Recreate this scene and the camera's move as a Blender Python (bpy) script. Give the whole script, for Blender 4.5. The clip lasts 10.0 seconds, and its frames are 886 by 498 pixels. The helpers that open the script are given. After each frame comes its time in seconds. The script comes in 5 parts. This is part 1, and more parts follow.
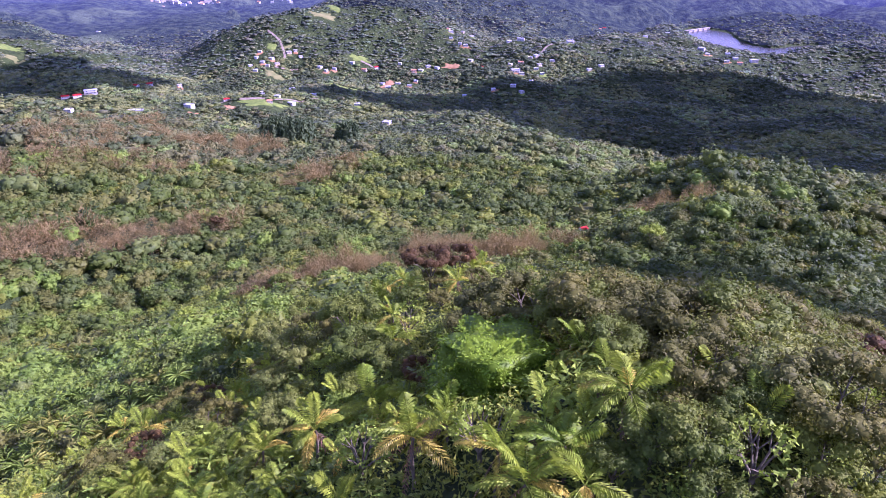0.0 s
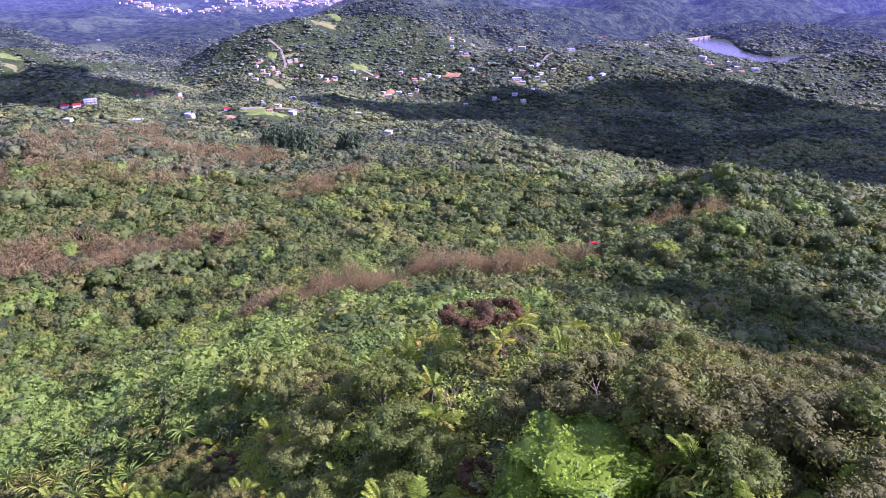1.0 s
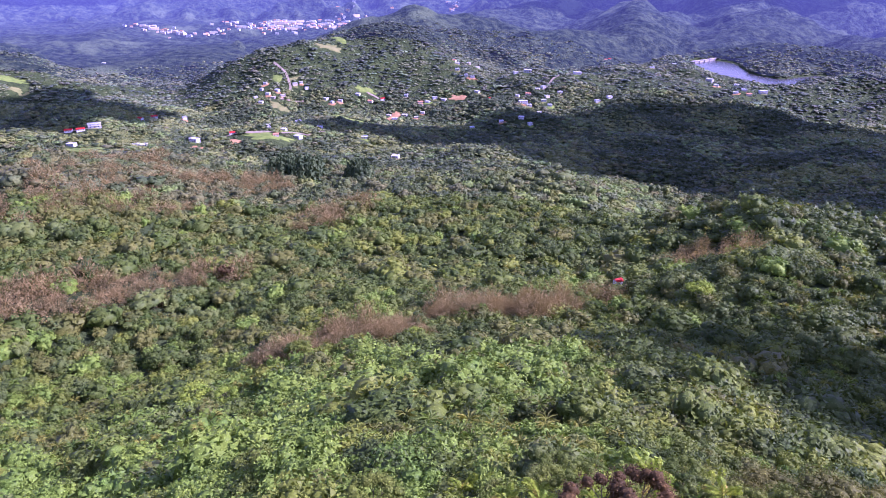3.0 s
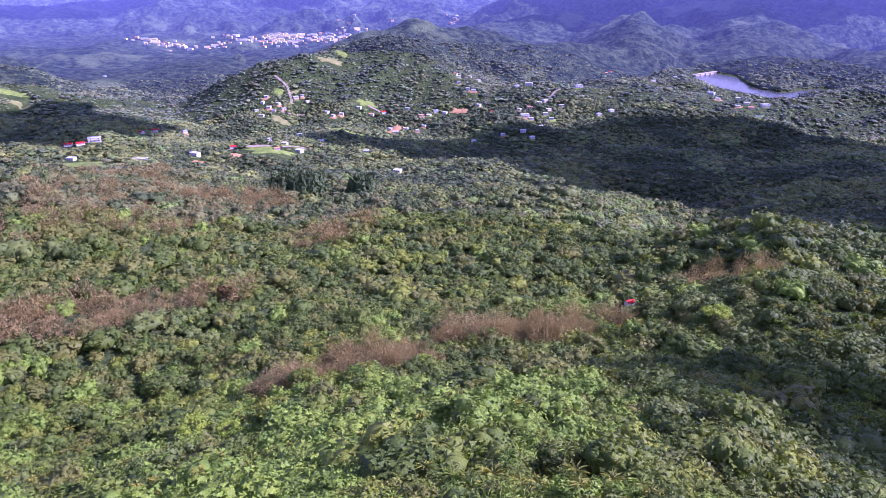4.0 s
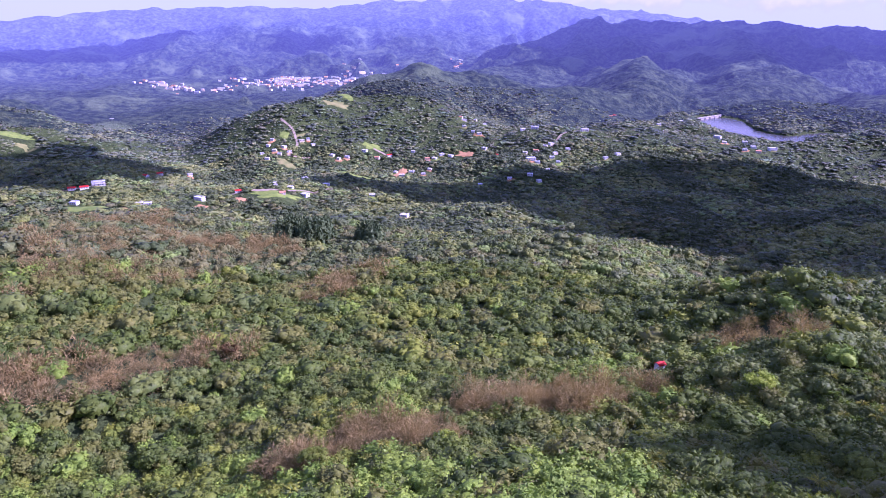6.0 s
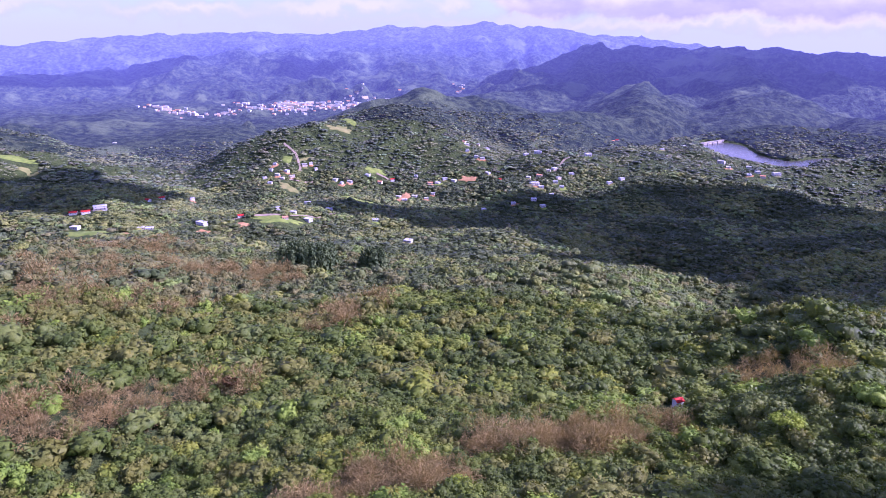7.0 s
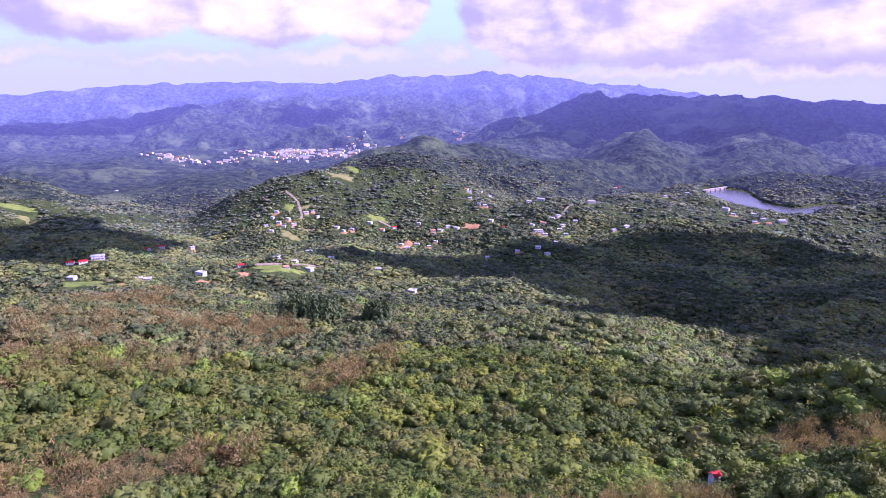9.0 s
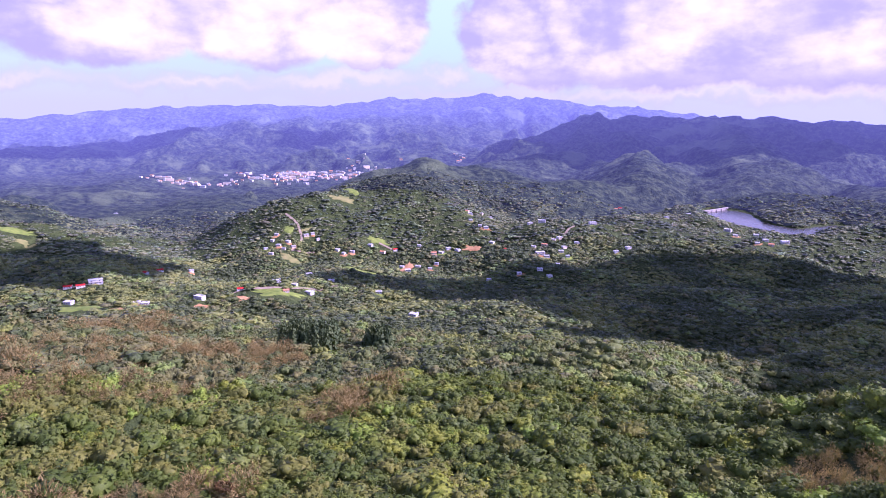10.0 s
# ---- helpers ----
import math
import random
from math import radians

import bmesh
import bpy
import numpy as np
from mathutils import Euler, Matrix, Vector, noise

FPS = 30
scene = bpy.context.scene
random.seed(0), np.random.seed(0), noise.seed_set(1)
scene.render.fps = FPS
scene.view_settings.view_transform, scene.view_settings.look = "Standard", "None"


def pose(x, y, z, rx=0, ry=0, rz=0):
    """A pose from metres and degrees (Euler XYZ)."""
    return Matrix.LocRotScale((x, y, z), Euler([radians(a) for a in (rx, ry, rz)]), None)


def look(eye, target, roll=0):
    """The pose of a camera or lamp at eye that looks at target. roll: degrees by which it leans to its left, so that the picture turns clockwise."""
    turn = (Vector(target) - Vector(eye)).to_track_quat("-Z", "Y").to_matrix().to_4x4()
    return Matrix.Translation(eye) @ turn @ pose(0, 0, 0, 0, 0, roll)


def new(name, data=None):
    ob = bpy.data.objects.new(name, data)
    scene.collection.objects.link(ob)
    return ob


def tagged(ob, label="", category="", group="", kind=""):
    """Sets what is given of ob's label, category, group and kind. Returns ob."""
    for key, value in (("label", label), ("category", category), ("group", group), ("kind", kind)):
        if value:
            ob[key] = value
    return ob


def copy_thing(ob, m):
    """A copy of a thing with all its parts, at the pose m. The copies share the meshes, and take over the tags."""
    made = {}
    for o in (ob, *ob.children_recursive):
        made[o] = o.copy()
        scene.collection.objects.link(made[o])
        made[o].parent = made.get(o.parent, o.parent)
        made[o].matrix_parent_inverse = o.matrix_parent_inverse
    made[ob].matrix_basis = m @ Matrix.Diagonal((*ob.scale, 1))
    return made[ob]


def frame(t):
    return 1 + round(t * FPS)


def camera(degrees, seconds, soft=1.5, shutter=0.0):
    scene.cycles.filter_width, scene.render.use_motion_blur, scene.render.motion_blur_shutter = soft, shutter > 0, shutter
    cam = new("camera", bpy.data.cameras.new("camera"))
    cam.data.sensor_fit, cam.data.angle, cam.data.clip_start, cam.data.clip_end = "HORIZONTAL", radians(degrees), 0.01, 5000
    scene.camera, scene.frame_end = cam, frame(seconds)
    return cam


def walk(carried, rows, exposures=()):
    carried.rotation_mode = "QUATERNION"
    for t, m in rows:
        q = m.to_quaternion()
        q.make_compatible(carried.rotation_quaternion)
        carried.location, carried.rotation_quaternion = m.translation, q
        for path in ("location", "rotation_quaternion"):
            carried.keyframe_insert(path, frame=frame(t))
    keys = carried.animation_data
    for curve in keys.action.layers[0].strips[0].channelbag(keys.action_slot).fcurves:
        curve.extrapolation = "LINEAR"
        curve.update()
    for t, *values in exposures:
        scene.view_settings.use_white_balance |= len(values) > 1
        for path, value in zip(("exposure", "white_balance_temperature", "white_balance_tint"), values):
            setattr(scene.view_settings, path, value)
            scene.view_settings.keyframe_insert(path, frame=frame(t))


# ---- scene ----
cam = camera(66.3, 10.0, soft=1.0)
# the flight: seconds, eye, a point looked at, roll
PATH = [
    (0, (-0.285, -1.148, 250.569), (-0.276, 0.645, 249.683), 0.5),
    (0.5, (-2.119, 3.309, 250.769), (-2.105, 5.106, 249.891), 0.5),
    (1, (-4.008, 7.709, 250.978), (-3.997, 9.511, 250.111), 0.5),
    (1.5, (-5.824, 12.203, 251.183), (-5.817, 14.012, 250.329), 0.4),
    (2, (-7.79, 16.812, 251.374), (-7.783, 18.627, 250.532), 0.4),
    (2.5, (-9.661, 21.446, 251.554), (-9.657, 23.266, 250.725), 0.4),
    (4, (-14.956, 35.33, 252.344), (-14.951, 37.171, 251.56), 0.4),
    (4.5, (-16.668, 40.107, 252.469), (-16.665, 41.955, 251.704), 0.4),
    (5, (-18.398, 45.025, 252.579), (-18.396, 46.884, 251.841), 0.4),
    (5.5, (-20.152, 49.998, 252.636), (-20.152, 51.869, 251.93), 0.4),
    (7, (-25.468, 65.04, 252.565), (-25.475, 66.945, 251.956), 0.5),
    (7.5, (-27.225, 70.075, 252.517), (-27.233, 71.991, 251.941), 0.5),
    (8, (-28.859, 75.086, 252.464), (-28.865, 77.011, 251.92), 0.4),
    (8.5, (-30.328, 79.954, 252.375), (-30.335, 81.887, 251.865), 0.4),
    (9, (-31.621, 84.669, 252.282), (-31.629, 86.611, 251.802), 0.4),
    (9.5, (-32.739, 89.274, 252.208), (-32.747, 91.223, 251.76), 0.3),
    (10, (-33.737, 93.836, 252.171), (-33.745, 95.792, 251.752), 0.2),
]
walk(cam, [(t, look(eye, target, roll)) for t, eye, target, roll in PATH], exposures=[(0.0, 1.75, 4860, 78), (5.0, 1.67, 4820, 79), (10.0, 1.57, 5130, 73)])

# ---------------------------------------------------------------- sun and sky
SUN_AZ, SUN_EL = 92.0, 37.0     # degrees from +y towards +x, and above the horizon
to_sun = Vector((math.sin(radians(SUN_AZ)) * math.cos(radians(SUN_EL)), math.cos(radians(SUN_AZ)) * math.cos(radians(SUN_EL)), math.sin(radians(SUN_EL))))
sun_data = bpy.data.lights.new("sun", "SUN")
sun_data.energy, sun_data.angle, sun_data.color = 4.3, radians(0.6), (1.0, 0.93, 0.82)
sun = new("sun", sun_data)
sun.matrix_world = look(to_sun * 3000, (0, 0, 0))

world = bpy.data.worlds.new("sky")
scene.world = world
world.use_nodes = True
wn, wl = world.node_tree.nodes, world.node_tree.links
wn.clear()


def wmath(op, a, b=None, clamp=False):
    n = wn.new("ShaderNodeMath")
    n.operation, n.use_clamp = op, clamp
    for i, v in enumerate((a, b)):
        if v is None:
            continue
        if isinstance(v, (int, float)):
            n.inputs[i].default_value = v
        else:
            wl.new(v, n.inputs[i])
    return n.outputs[0]


def wmix(fac, a, b):
    n = wn.new("ShaderNodeMix")
    n.data_type = "RGBA"
    for socket, v in ((n.inputs[0], fac), (n.inputs[6], a), (n.inputs[7], b)):
        if isinstance(v, (int, float, tuple)):
            socket.default_value = v
        else:
            wl.new(v, socket)
    return n.outputs[2]


def wrange(v, a, b, c=0.0, d=1.0):
    n = wn.new("ShaderNodeMapRange")
    n.interpolation_type = "SMOOTHSTEP"
    wl.new(v, n.inputs[0])
    for i, q in enumerate((a, b, c, d)):
        n.inputs[i + 1].default_value = q
    return n.outputs[0]


sky = wn.new("ShaderNodeTexSky")
sky.sky_type, sky.sun_disc = "NISHITA", False
sky.sun_elevation, sky.sun_rotation = radians(SUN_EL), radians(SUN_AZ)
sky.air_density, sky.dust_density, sky.ozone_density = 1.2, 0.6, 1.5
way = wn.new("ShaderNodeTexCoord")
split = wn.new("ShaderNodeSeparateXYZ")
wl.new(way.outputs["Generated"], split.inputs[0])
el = wmath("MULTIPLY", wmath("ARCSINE", split.outputs[2]), 57.2958)
az = wmath("MULTIPLY", wmath("ARCTAN2", split.outputs[0], split.outputs[1]), 57.2958)


def cloud_field(lift, detail=7.0, side=0.0, fine=1.0):
    """Heaped cloud over azimuth and elevation; lift and side shift it."""
    c = wn.new("ShaderNodeCombineXYZ")
    wl.new(wmath("MULTIPLY", wmath("ADD", az, side), 0.085), c.inputs[0])
    wl.new(wmath("MULTIPLY", wmath("ADD", el, lift), 0.16), c.inputs[1])
    c.inputs[2].default_value = 5.3
    n = wn.new("ShaderNodeTexNoise")
    n.inputs["Scale"].default_value, n.inputs["Detail"].default_value = fine, detail
    n.inputs["Roughness"].default_value, n.inputs["Distortion"].default_value = 0.56, 0.1
    wl.new(c.outputs[0], n.inputs["Vector"])
    return n.outputs["Fac"]


def warped(size, reach, seed):
    """Azimuth and elevation, ruffled as the edges of heaped clouds are."""
    c = wn.new("ShaderNodeCombineXYZ")
    wl.new(az, c.inputs[0])
    wl.new(el, c.inputs[1])
    c.inputs[2].default_value = seed
    n = wn.new("ShaderNodeTexNoise")
    n.inputs["Scale"].default_value, n.inputs["Detail"].default_value, n.inputs["Roughness"].default_value = size, 6.0, 0.55
    wl.new(c.outputs[0], n.inputs["Vector"])
    s3 = wn.new("ShaderNodeSeparateColor")
    wl.new(n.outputs["Color"], s3.inputs[0])
    return [wmath("ADD", v, wmath("MULTIPLY", wmath("SUBTRACT", s3.outputs[k], 0.5), reach * f)) for k, (v, f) in enumerate(((az, 1.0), (el, 0.6)))]


def heap(at, shapes, soft):
    """How deep a direction lies in the nearest of some ellipses: azimuth, elevation and their half sizes in degrees."""
    total = None
    for a, e, ra, re in shapes:
        u = wmath("DIVIDE", wmath("SUBTRACT", at[0], a), ra)
        v = wmath("DIVIDE", wmath("SUBTRACT", at[1], e), re)
        d = wmath("SUBTRACT", 1.0, wmath("SQRT", wmath("ADD", wmath("MULTIPLY", u, u), wmath("MULTIPLY", v, v))))
        d = wmath("MULTIPLY", d, min(ra, re))
        total = d if total is None else wmath("MAXIMUM", total, d)
    return wrange(total, -soft, soft)


ruffle, fine_ruffle = warped(0.2, 6.0, 3.0), warped(0.34, 6.5, 9.0)
here = cloud_field(0.0)
# two great banks with flat bases, strips of small cloud under the western one
WEST_BANK = [(-26.0, 7.5, 9.0, 5.0), (-15.0, 8.0, 9.0, 5.0), (-6.0, 7.0, 5.2, 4.6), (-38.0, 9.0, 6.0, 4.0)]
EAST_BANK = [(8.0, 6.0, 6.3, 5.6), (17.0, 6.5, 9.0, 6.0), (28.0, 7.0, 12.0, 6.6), (42.0, 7.0, 10.0, 6.0)]
WISPS = [(-34.0, 1.6, 7.0, 0.5), (-20.0, 1.5, 7.0, 0.5), (-8.0, 1.9, 7.0, 0.7), (0.5, 2.3, 2.2, 0.6), (22.0, 0.7, 24.0, 0.5)]
west = wmath("MULTIPLY", heap(ruffle, WEST_BANK, 0.5), wrange(fine_ruffle[1], 1.9, 2.8))
east = wmath("MULTIPLY", heap(ruffle, EAST_BANK, 0.5), wrange(wmath("ADD", fine_ruffle[1], wmath("MULTIPLY", az, 0.012)), 0.7, 1.25))
wisps = wmath("MULTIPLY", heap(fine_ruffle, WISPS, 0.6), 0.75)
high = wmath("MULTIPLY", wrange(here, 0.47, 0.57), wmath("MAXIMUM", wrange(el, 10.0, 14.0), wrange(wmath("ABSOLUTE", az), 42.0, 50.0)))
mask = wmath("MAXIMUM", wmath("MAXIMUM", west, east), wmath("MAXIMUM", wisps, wmath("MULTIPLY", high, wrange(el, 0.0, 2.0))))
# sunlit heads, and the grey folds and bases between them
WEST_HEADS = [(-26.0, 5.4, 4.4, 2.2), (-16.0, 4.9, 2.6, 2.0), (-20.0, 3.1, 2.4, 0.8), (-8.0, 5.0, 4.8, 3.0), (-3.2, 4.0, 2.4, 1.8), (-14.0, 7.8, 3.0, 1.4), (-29.0, 9.5, 4.0, 2.0)]
EAST_HEADS = [(5.0, 5.4, 2.6, 2.4), (9.5, 6.6, 2.0, 2.6), (17.0, 6.2, 3.6, 2.6), (20.5, 7.8, 3.4, 2.6), (31.0, 3.8, 4.6, 1.3), (31.5, 5.6, 1.8, 1.4), (13.0, 3.0, 1.5, 0.8), (26.0, 10.5, 5.0, 2.0), (5.0, 2.0, 1.6, 0.6)]
heads = heap(fine_ruffle, WEST_HEADS + EAST_HEADS, 1.3)
fold = wrange(cloud_field(3.0, 5.0, 11.0), 0.40, 0.60)
base = wmath("MAXIMUM", wmath("MULTIPLY", wrange(az, -4.0, 0.0, 1.0, 0.0), wrange(el, 4.0, 2.4)), wmath("MULTIPLY", wrange(az, 0.0, 3.0), wrange(el, 3.2, 1.4)))
small = wmath("SUBTRACT", cloud_field(0.8, 8.0, 40.0, 3.2), cloud_field(1.5, 8.0, 40.6, 3.2))
shine = wrange(wmath("ADD", wmath("ADD", wmath("MULTIPLY", heads, 0.44), wmath("MULTIPLY", fold, 0.34)), wmath("MULTIPLY", small, 0.9)), -0.02, 0.98)
shine = wmath("MAXIMUM", wmath("MULTIPLY", shine, wmath("SUBTRACT", 1.0, wmath("MULTIPLY", base, 0.7))), wmath("MULTIPLY", wisps, 0.75))
cloud = wmix(shine, (1.8, 1.8, 2.2, 1), (3.8, 3.7, 3.85, 1))
haze = wrange(el, 0.0, 24.0, 0.95, 0.0)
low_air = wmix(wrange(el, -0.5, 5.0), (2.1, 2.4, 3.5, 1), (1.7, 2.75, 4.0, 1))
clear = wmix(haze, sky.outputs[0], low_air)
both = wmix(mask, clear, cloud)
back = wn.new("ShaderNodeBackground")
back.inputs["Strength"].default_value = 0.105
wl.new(both, back.inputs["Color"])
wout = wn.new("ShaderNodeOutputWorld")
wl.new(back.outputs[0], wout.inputs["Surface"])

# ---------------------------------------------------------------- materials
def base_material(name):
    m = bpy.data.materials.new(name)
    m.use_nodes = True
    nt = m.node_tree
    return m, nt.nodes, nt.links, nt.nodes["Principled BSDF"]


def noise_at(nodes, links, scale, detail=4.0, rough=0.55):
    geo = nodes.new("ShaderNodeNewGeometry")
    n = nodes.new("ShaderNodeTexNoise")
    n.inputs["Scale"].default_value, n.inputs["Detail"].default_value, n.inputs["Roughness"].default_value = scale, detail, rough
    links.new(geo.outputs["Position"], n.inputs["Vector"])
    return n.outputs["Fac"]


def ramp(nodes, links, fac, stops):
    r = nodes.new("ShaderNodeValToRGB")
    while len(r.color_ramp.elements) < len(stops):
        r.color_ramp.elements.new(0.5)
    for e, (p, c) in zip(r.color_ramp.elements, stops):
        e.position, e.color = p, (*c, 1)
    links.new(fac, r.inputs[0])
    return r.outputs[0]


def mix_colour(nodes, links, fac, a, b, blend="MIX"):
    n = nodes.new("ShaderNodeMix")
    n.data_type, n.blend_type = "RGBA", blend
    for socket, v in ((n.inputs[0], fac), (n.inputs[6], a), (n.inputs[7], b)):
        if isinstance(v, (int, float)):
            socket.default_value = v
        elif isinstance(v, tuple):
            socket.default_value = (*v, 1)
        else:
            links.new(v, socket)
    return n.outputs[2]


def leaf_material(name, dark, light, gloss=0.55, through_light=0.25, tint_scale=0.11, grain=2.2, sheen=0.13, haze_sheen=0.0):
    """Leaves: each leaf or clump its own shade, and drifts of colour over the stand."""
    m, nodes, links, bsdf = base_material(name)
    geo = nodes.new("ShaderNodeNewGeometry")
    per_leaf = ramp(nodes, links, geo.outputs["Random Per Island"], [(0.0, dark), (1.0, light)])
    drift = noise_at(nodes, links, tint_scale, 2.0)
    shade = ramp(nodes, links, drift, [(0.3, tuple(c * f for c, f in zip(dark, (0.8, 0.85, 0.9)))), (0.7, tuple(c * f for c, f in zip(light, (1.15, 1.0, 0.8))))])
    colour = mix_colour(nodes, links, 0.7, per_leaf, shade)
    # leaf sprays: small rounded tufts, lit tops and shaded gaps put into the colour
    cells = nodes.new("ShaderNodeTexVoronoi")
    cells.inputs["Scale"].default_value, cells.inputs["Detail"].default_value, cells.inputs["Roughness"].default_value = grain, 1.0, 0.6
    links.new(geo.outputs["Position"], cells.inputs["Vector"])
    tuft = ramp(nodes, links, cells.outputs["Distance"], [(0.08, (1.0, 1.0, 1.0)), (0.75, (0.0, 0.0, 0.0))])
    tuft_shade = ramp(nodes, links, cells.outputs["Distance"], [(0.1, (1.85, 1.85, 1.8)), (0.4, (1.5, 1.5, 1.5)), (0.75, (0.8, 0.8, 0.8))])
    colour = mix_colour(nodes, links, 1.0, colour, tuft_shade, "MULTIPLY")
    bn = nodes.new("ShaderNodeBump")
    bn.inputs["Strength"].default_value, bn.inputs["Distance"].default_value = 0.7, 0.45 / grain
    links.new(tuft, bn.inputs["Height"])
    links.new(bn.outputs[0], bsdf.inputs["Normal"])
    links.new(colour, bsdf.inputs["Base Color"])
    bsdf.inputs["Roughness"].default_value = gloss
    bsdf.inputs["Specular IOR Level"].default_value = sheen
    # a violet sheen imitates haze on the farther leaves
    bsdf.inputs["Sheen Weight"].default_value, bsdf.inputs["Sheen Roughness"].default_value = haze_sheen, 0.5
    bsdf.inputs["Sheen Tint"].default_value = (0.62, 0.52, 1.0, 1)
    thin = nodes.new("ShaderNodeBsdfTranslucent")
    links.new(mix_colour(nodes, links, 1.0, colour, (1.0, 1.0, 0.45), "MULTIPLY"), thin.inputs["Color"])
    add = nodes.new("ShaderNodeMixShader")
    add.inputs[0].default_value = through_light
    links.new(bsdf.outputs[0], add.inputs[1])
    links.new(thin.outputs[0], add.inputs[2])
    links.new(add.outputs[0], nodes["Material Output"].inputs["Surface"])
    return m


def plain_material(name, a, b, scale=1.0, rough=0.8, bump=0.0, metal=0.0):
    m, nodes, links, bsdf = base_material(name)
    fac = noise_at(nodes, links, scale, 6.0)
    links.new(ramp(nodes, links, fac, [(0.35, a), (0.65, b)]), bsdf.inputs["Base Color"])
    bsdf.inputs["Roughness"].default_value, bsdf.inputs["Metallic"].default_value = rough, metal
    bsdf.inputs["Specular IOR Level"].default_value = 0.5 if rough < 0.7 else 0.15
    if bump:
        bn = nodes.new("ShaderNodeBump")
        bn.inputs["Strength"].default_value, bn.inputs["Distance"].default_value = 0.6, bump
        links.new(noise_at(nodes, links, scale * 6, 5.0), bn.inputs["Height"])
        links.new(bn.outputs[0], bsdf.inputs["Normal"])
    return m


def far_country():
    """Woods and pastures miles away; blue haze is painted over them as emission."""
    m, nodes, links, bsdf = base_material("far_country")
    fine = noise_at(nodes, links, 0.045, 5.0, 0.65)
    broad = noise_at(nodes, links, 0.0045, 6.0, 0.6)
    woods_c = ramp(nodes, links, fine, [(0.38, (0.006, 0.012, 0.008)), (0.5, (0.020, 0.032, 0.016)), (0.62, (0.048, 0.062, 0.026))])
    where = ramp(nodes, links, broad, [(0.56, (0, 0, 0)), (0.64, (1, 1, 1))])
    links.new(mix_colour(nodes, links, where, woods_c, (0.065, 0.085, 0.034)), bsdf.inputs["Base Color"])
    bsdf.inputs["Roughness"].default_value = 0.9
    bsdf.inputs["Specular IOR Level"].default_value = 0.05
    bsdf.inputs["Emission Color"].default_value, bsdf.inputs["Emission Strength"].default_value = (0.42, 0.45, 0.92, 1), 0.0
    # the further the land, the stronger this painted haze
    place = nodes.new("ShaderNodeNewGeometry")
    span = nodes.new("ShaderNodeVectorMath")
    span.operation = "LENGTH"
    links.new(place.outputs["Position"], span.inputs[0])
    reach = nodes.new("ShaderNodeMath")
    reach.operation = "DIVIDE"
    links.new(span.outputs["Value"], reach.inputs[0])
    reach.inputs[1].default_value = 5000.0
    haze_glow = ramp(nodes, links, reach.outputs[0], [(0.33, (0.006,) * 3), (0.44, (0.022,) * 3), (0.52, (0.034,) * 3), (0.62, (0.052,) * 3), (0.72, (0.074,) * 3), (0.84, (0.12,) * 3), (0.95, (0.20,) * 3)])
    links.new(haze_glow, bsdf.inputs["Emission Strength"])
    bn = nodes.new("ShaderNodeBump")
    bn.inputs["Strength"].default_value, bn.inputs["Distance"].default_value = 1.0, 14.0
    links.new(noise_at(nodes, links, 0.05, 5.0, 0.65), bn.inputs["Height"])
    links.new(bn.outputs[0], bsdf.inputs["Normal"])
    return m


def ground_material():
    """Forest floor and scrub near by; far off, closed woods with pastures among them."""
    m, nodes, links, bsdf = base_material("ground_cover")
    fine = noise_at(nodes, links, 0.06, 8.0, 0.65)
    broad = noise_at(nodes, links, 0.0035, 5.0, 0.6)
    woods = ramp(nodes, links, fine, [(0.3, (0.018, 0.028, 0.008)), (0.52, (0.036, 0.052, 0.012)), (0.7, (0.062, 0.078, 0.02))])
    pasture = ramp(nodes, links, fine, [(0.3, (0.05, 0.08, 0.02)), (0.7, (0.11, 0.13, 0.035))])
    where = ramp(nodes, links, broad, [(0.76, (0, 0, 0)), (0.82, (1, 1, 1))])
    links.new(mix_colour(nodes, links, where, woods, pasture), bsdf.inputs["Base Color"])
    bsdf.inputs["Roughness"].default_value = 0.9
    bsdf.inputs["Specular IOR Level"].default_value = 0.1
    bn = nodes.new("ShaderNodeBump")
    bn.inputs["Strength"].default_value, bn.inputs["Distance"].default_value = 1.0, 10.0
    links.new(noise_at(nodes, links, 0.045, 6.0, 0.6), bn.inputs["Height"])
    links.new(bn.outputs[0], bsdf.inputs["Normal"])
    return m


GROUND = ground_material()
GREEN_TONES = [
    ("deep_green", (0.057, 0.087, 0.014), (0.098, 0.133, 0.026)), ("mid_green", (0.085, 0.118, 0.018), (0.139, 0.177, 0.03)),
    ("grey_green", (0.082, 0.111, 0.028), (0.136, 0.17, 0.045)), ("light_green", (0.113, 0.179, 0.023), (0.192, 0.269, 0.039)),
    ("olive", (0.096, 0.108, 0.024), (0.152, 0.16, 0.038)), ("dark_green", (0.05, 0.075, 0.014), (0.08, 0.109, 0.023)),
    ("yellow_olive", (0.122, 0.153, 0.02), (0.192, 0.223, 0.03)),
]
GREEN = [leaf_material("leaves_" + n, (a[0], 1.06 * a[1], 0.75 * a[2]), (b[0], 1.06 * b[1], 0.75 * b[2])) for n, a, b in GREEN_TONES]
# the same leaf tones for farther woods, with bluish haze mixed into the colour
def hazed_woods(name, blue, scale, grain, depth, haze_sheen):
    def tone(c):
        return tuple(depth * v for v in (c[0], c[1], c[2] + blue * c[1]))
    return [leaf_material(name + n, tone(a), tone(b), 0.65, 0.2, scale, grain, sheen=0.16, haze_sheen=haze_sheen) for n, a, b in GREEN_TONES]


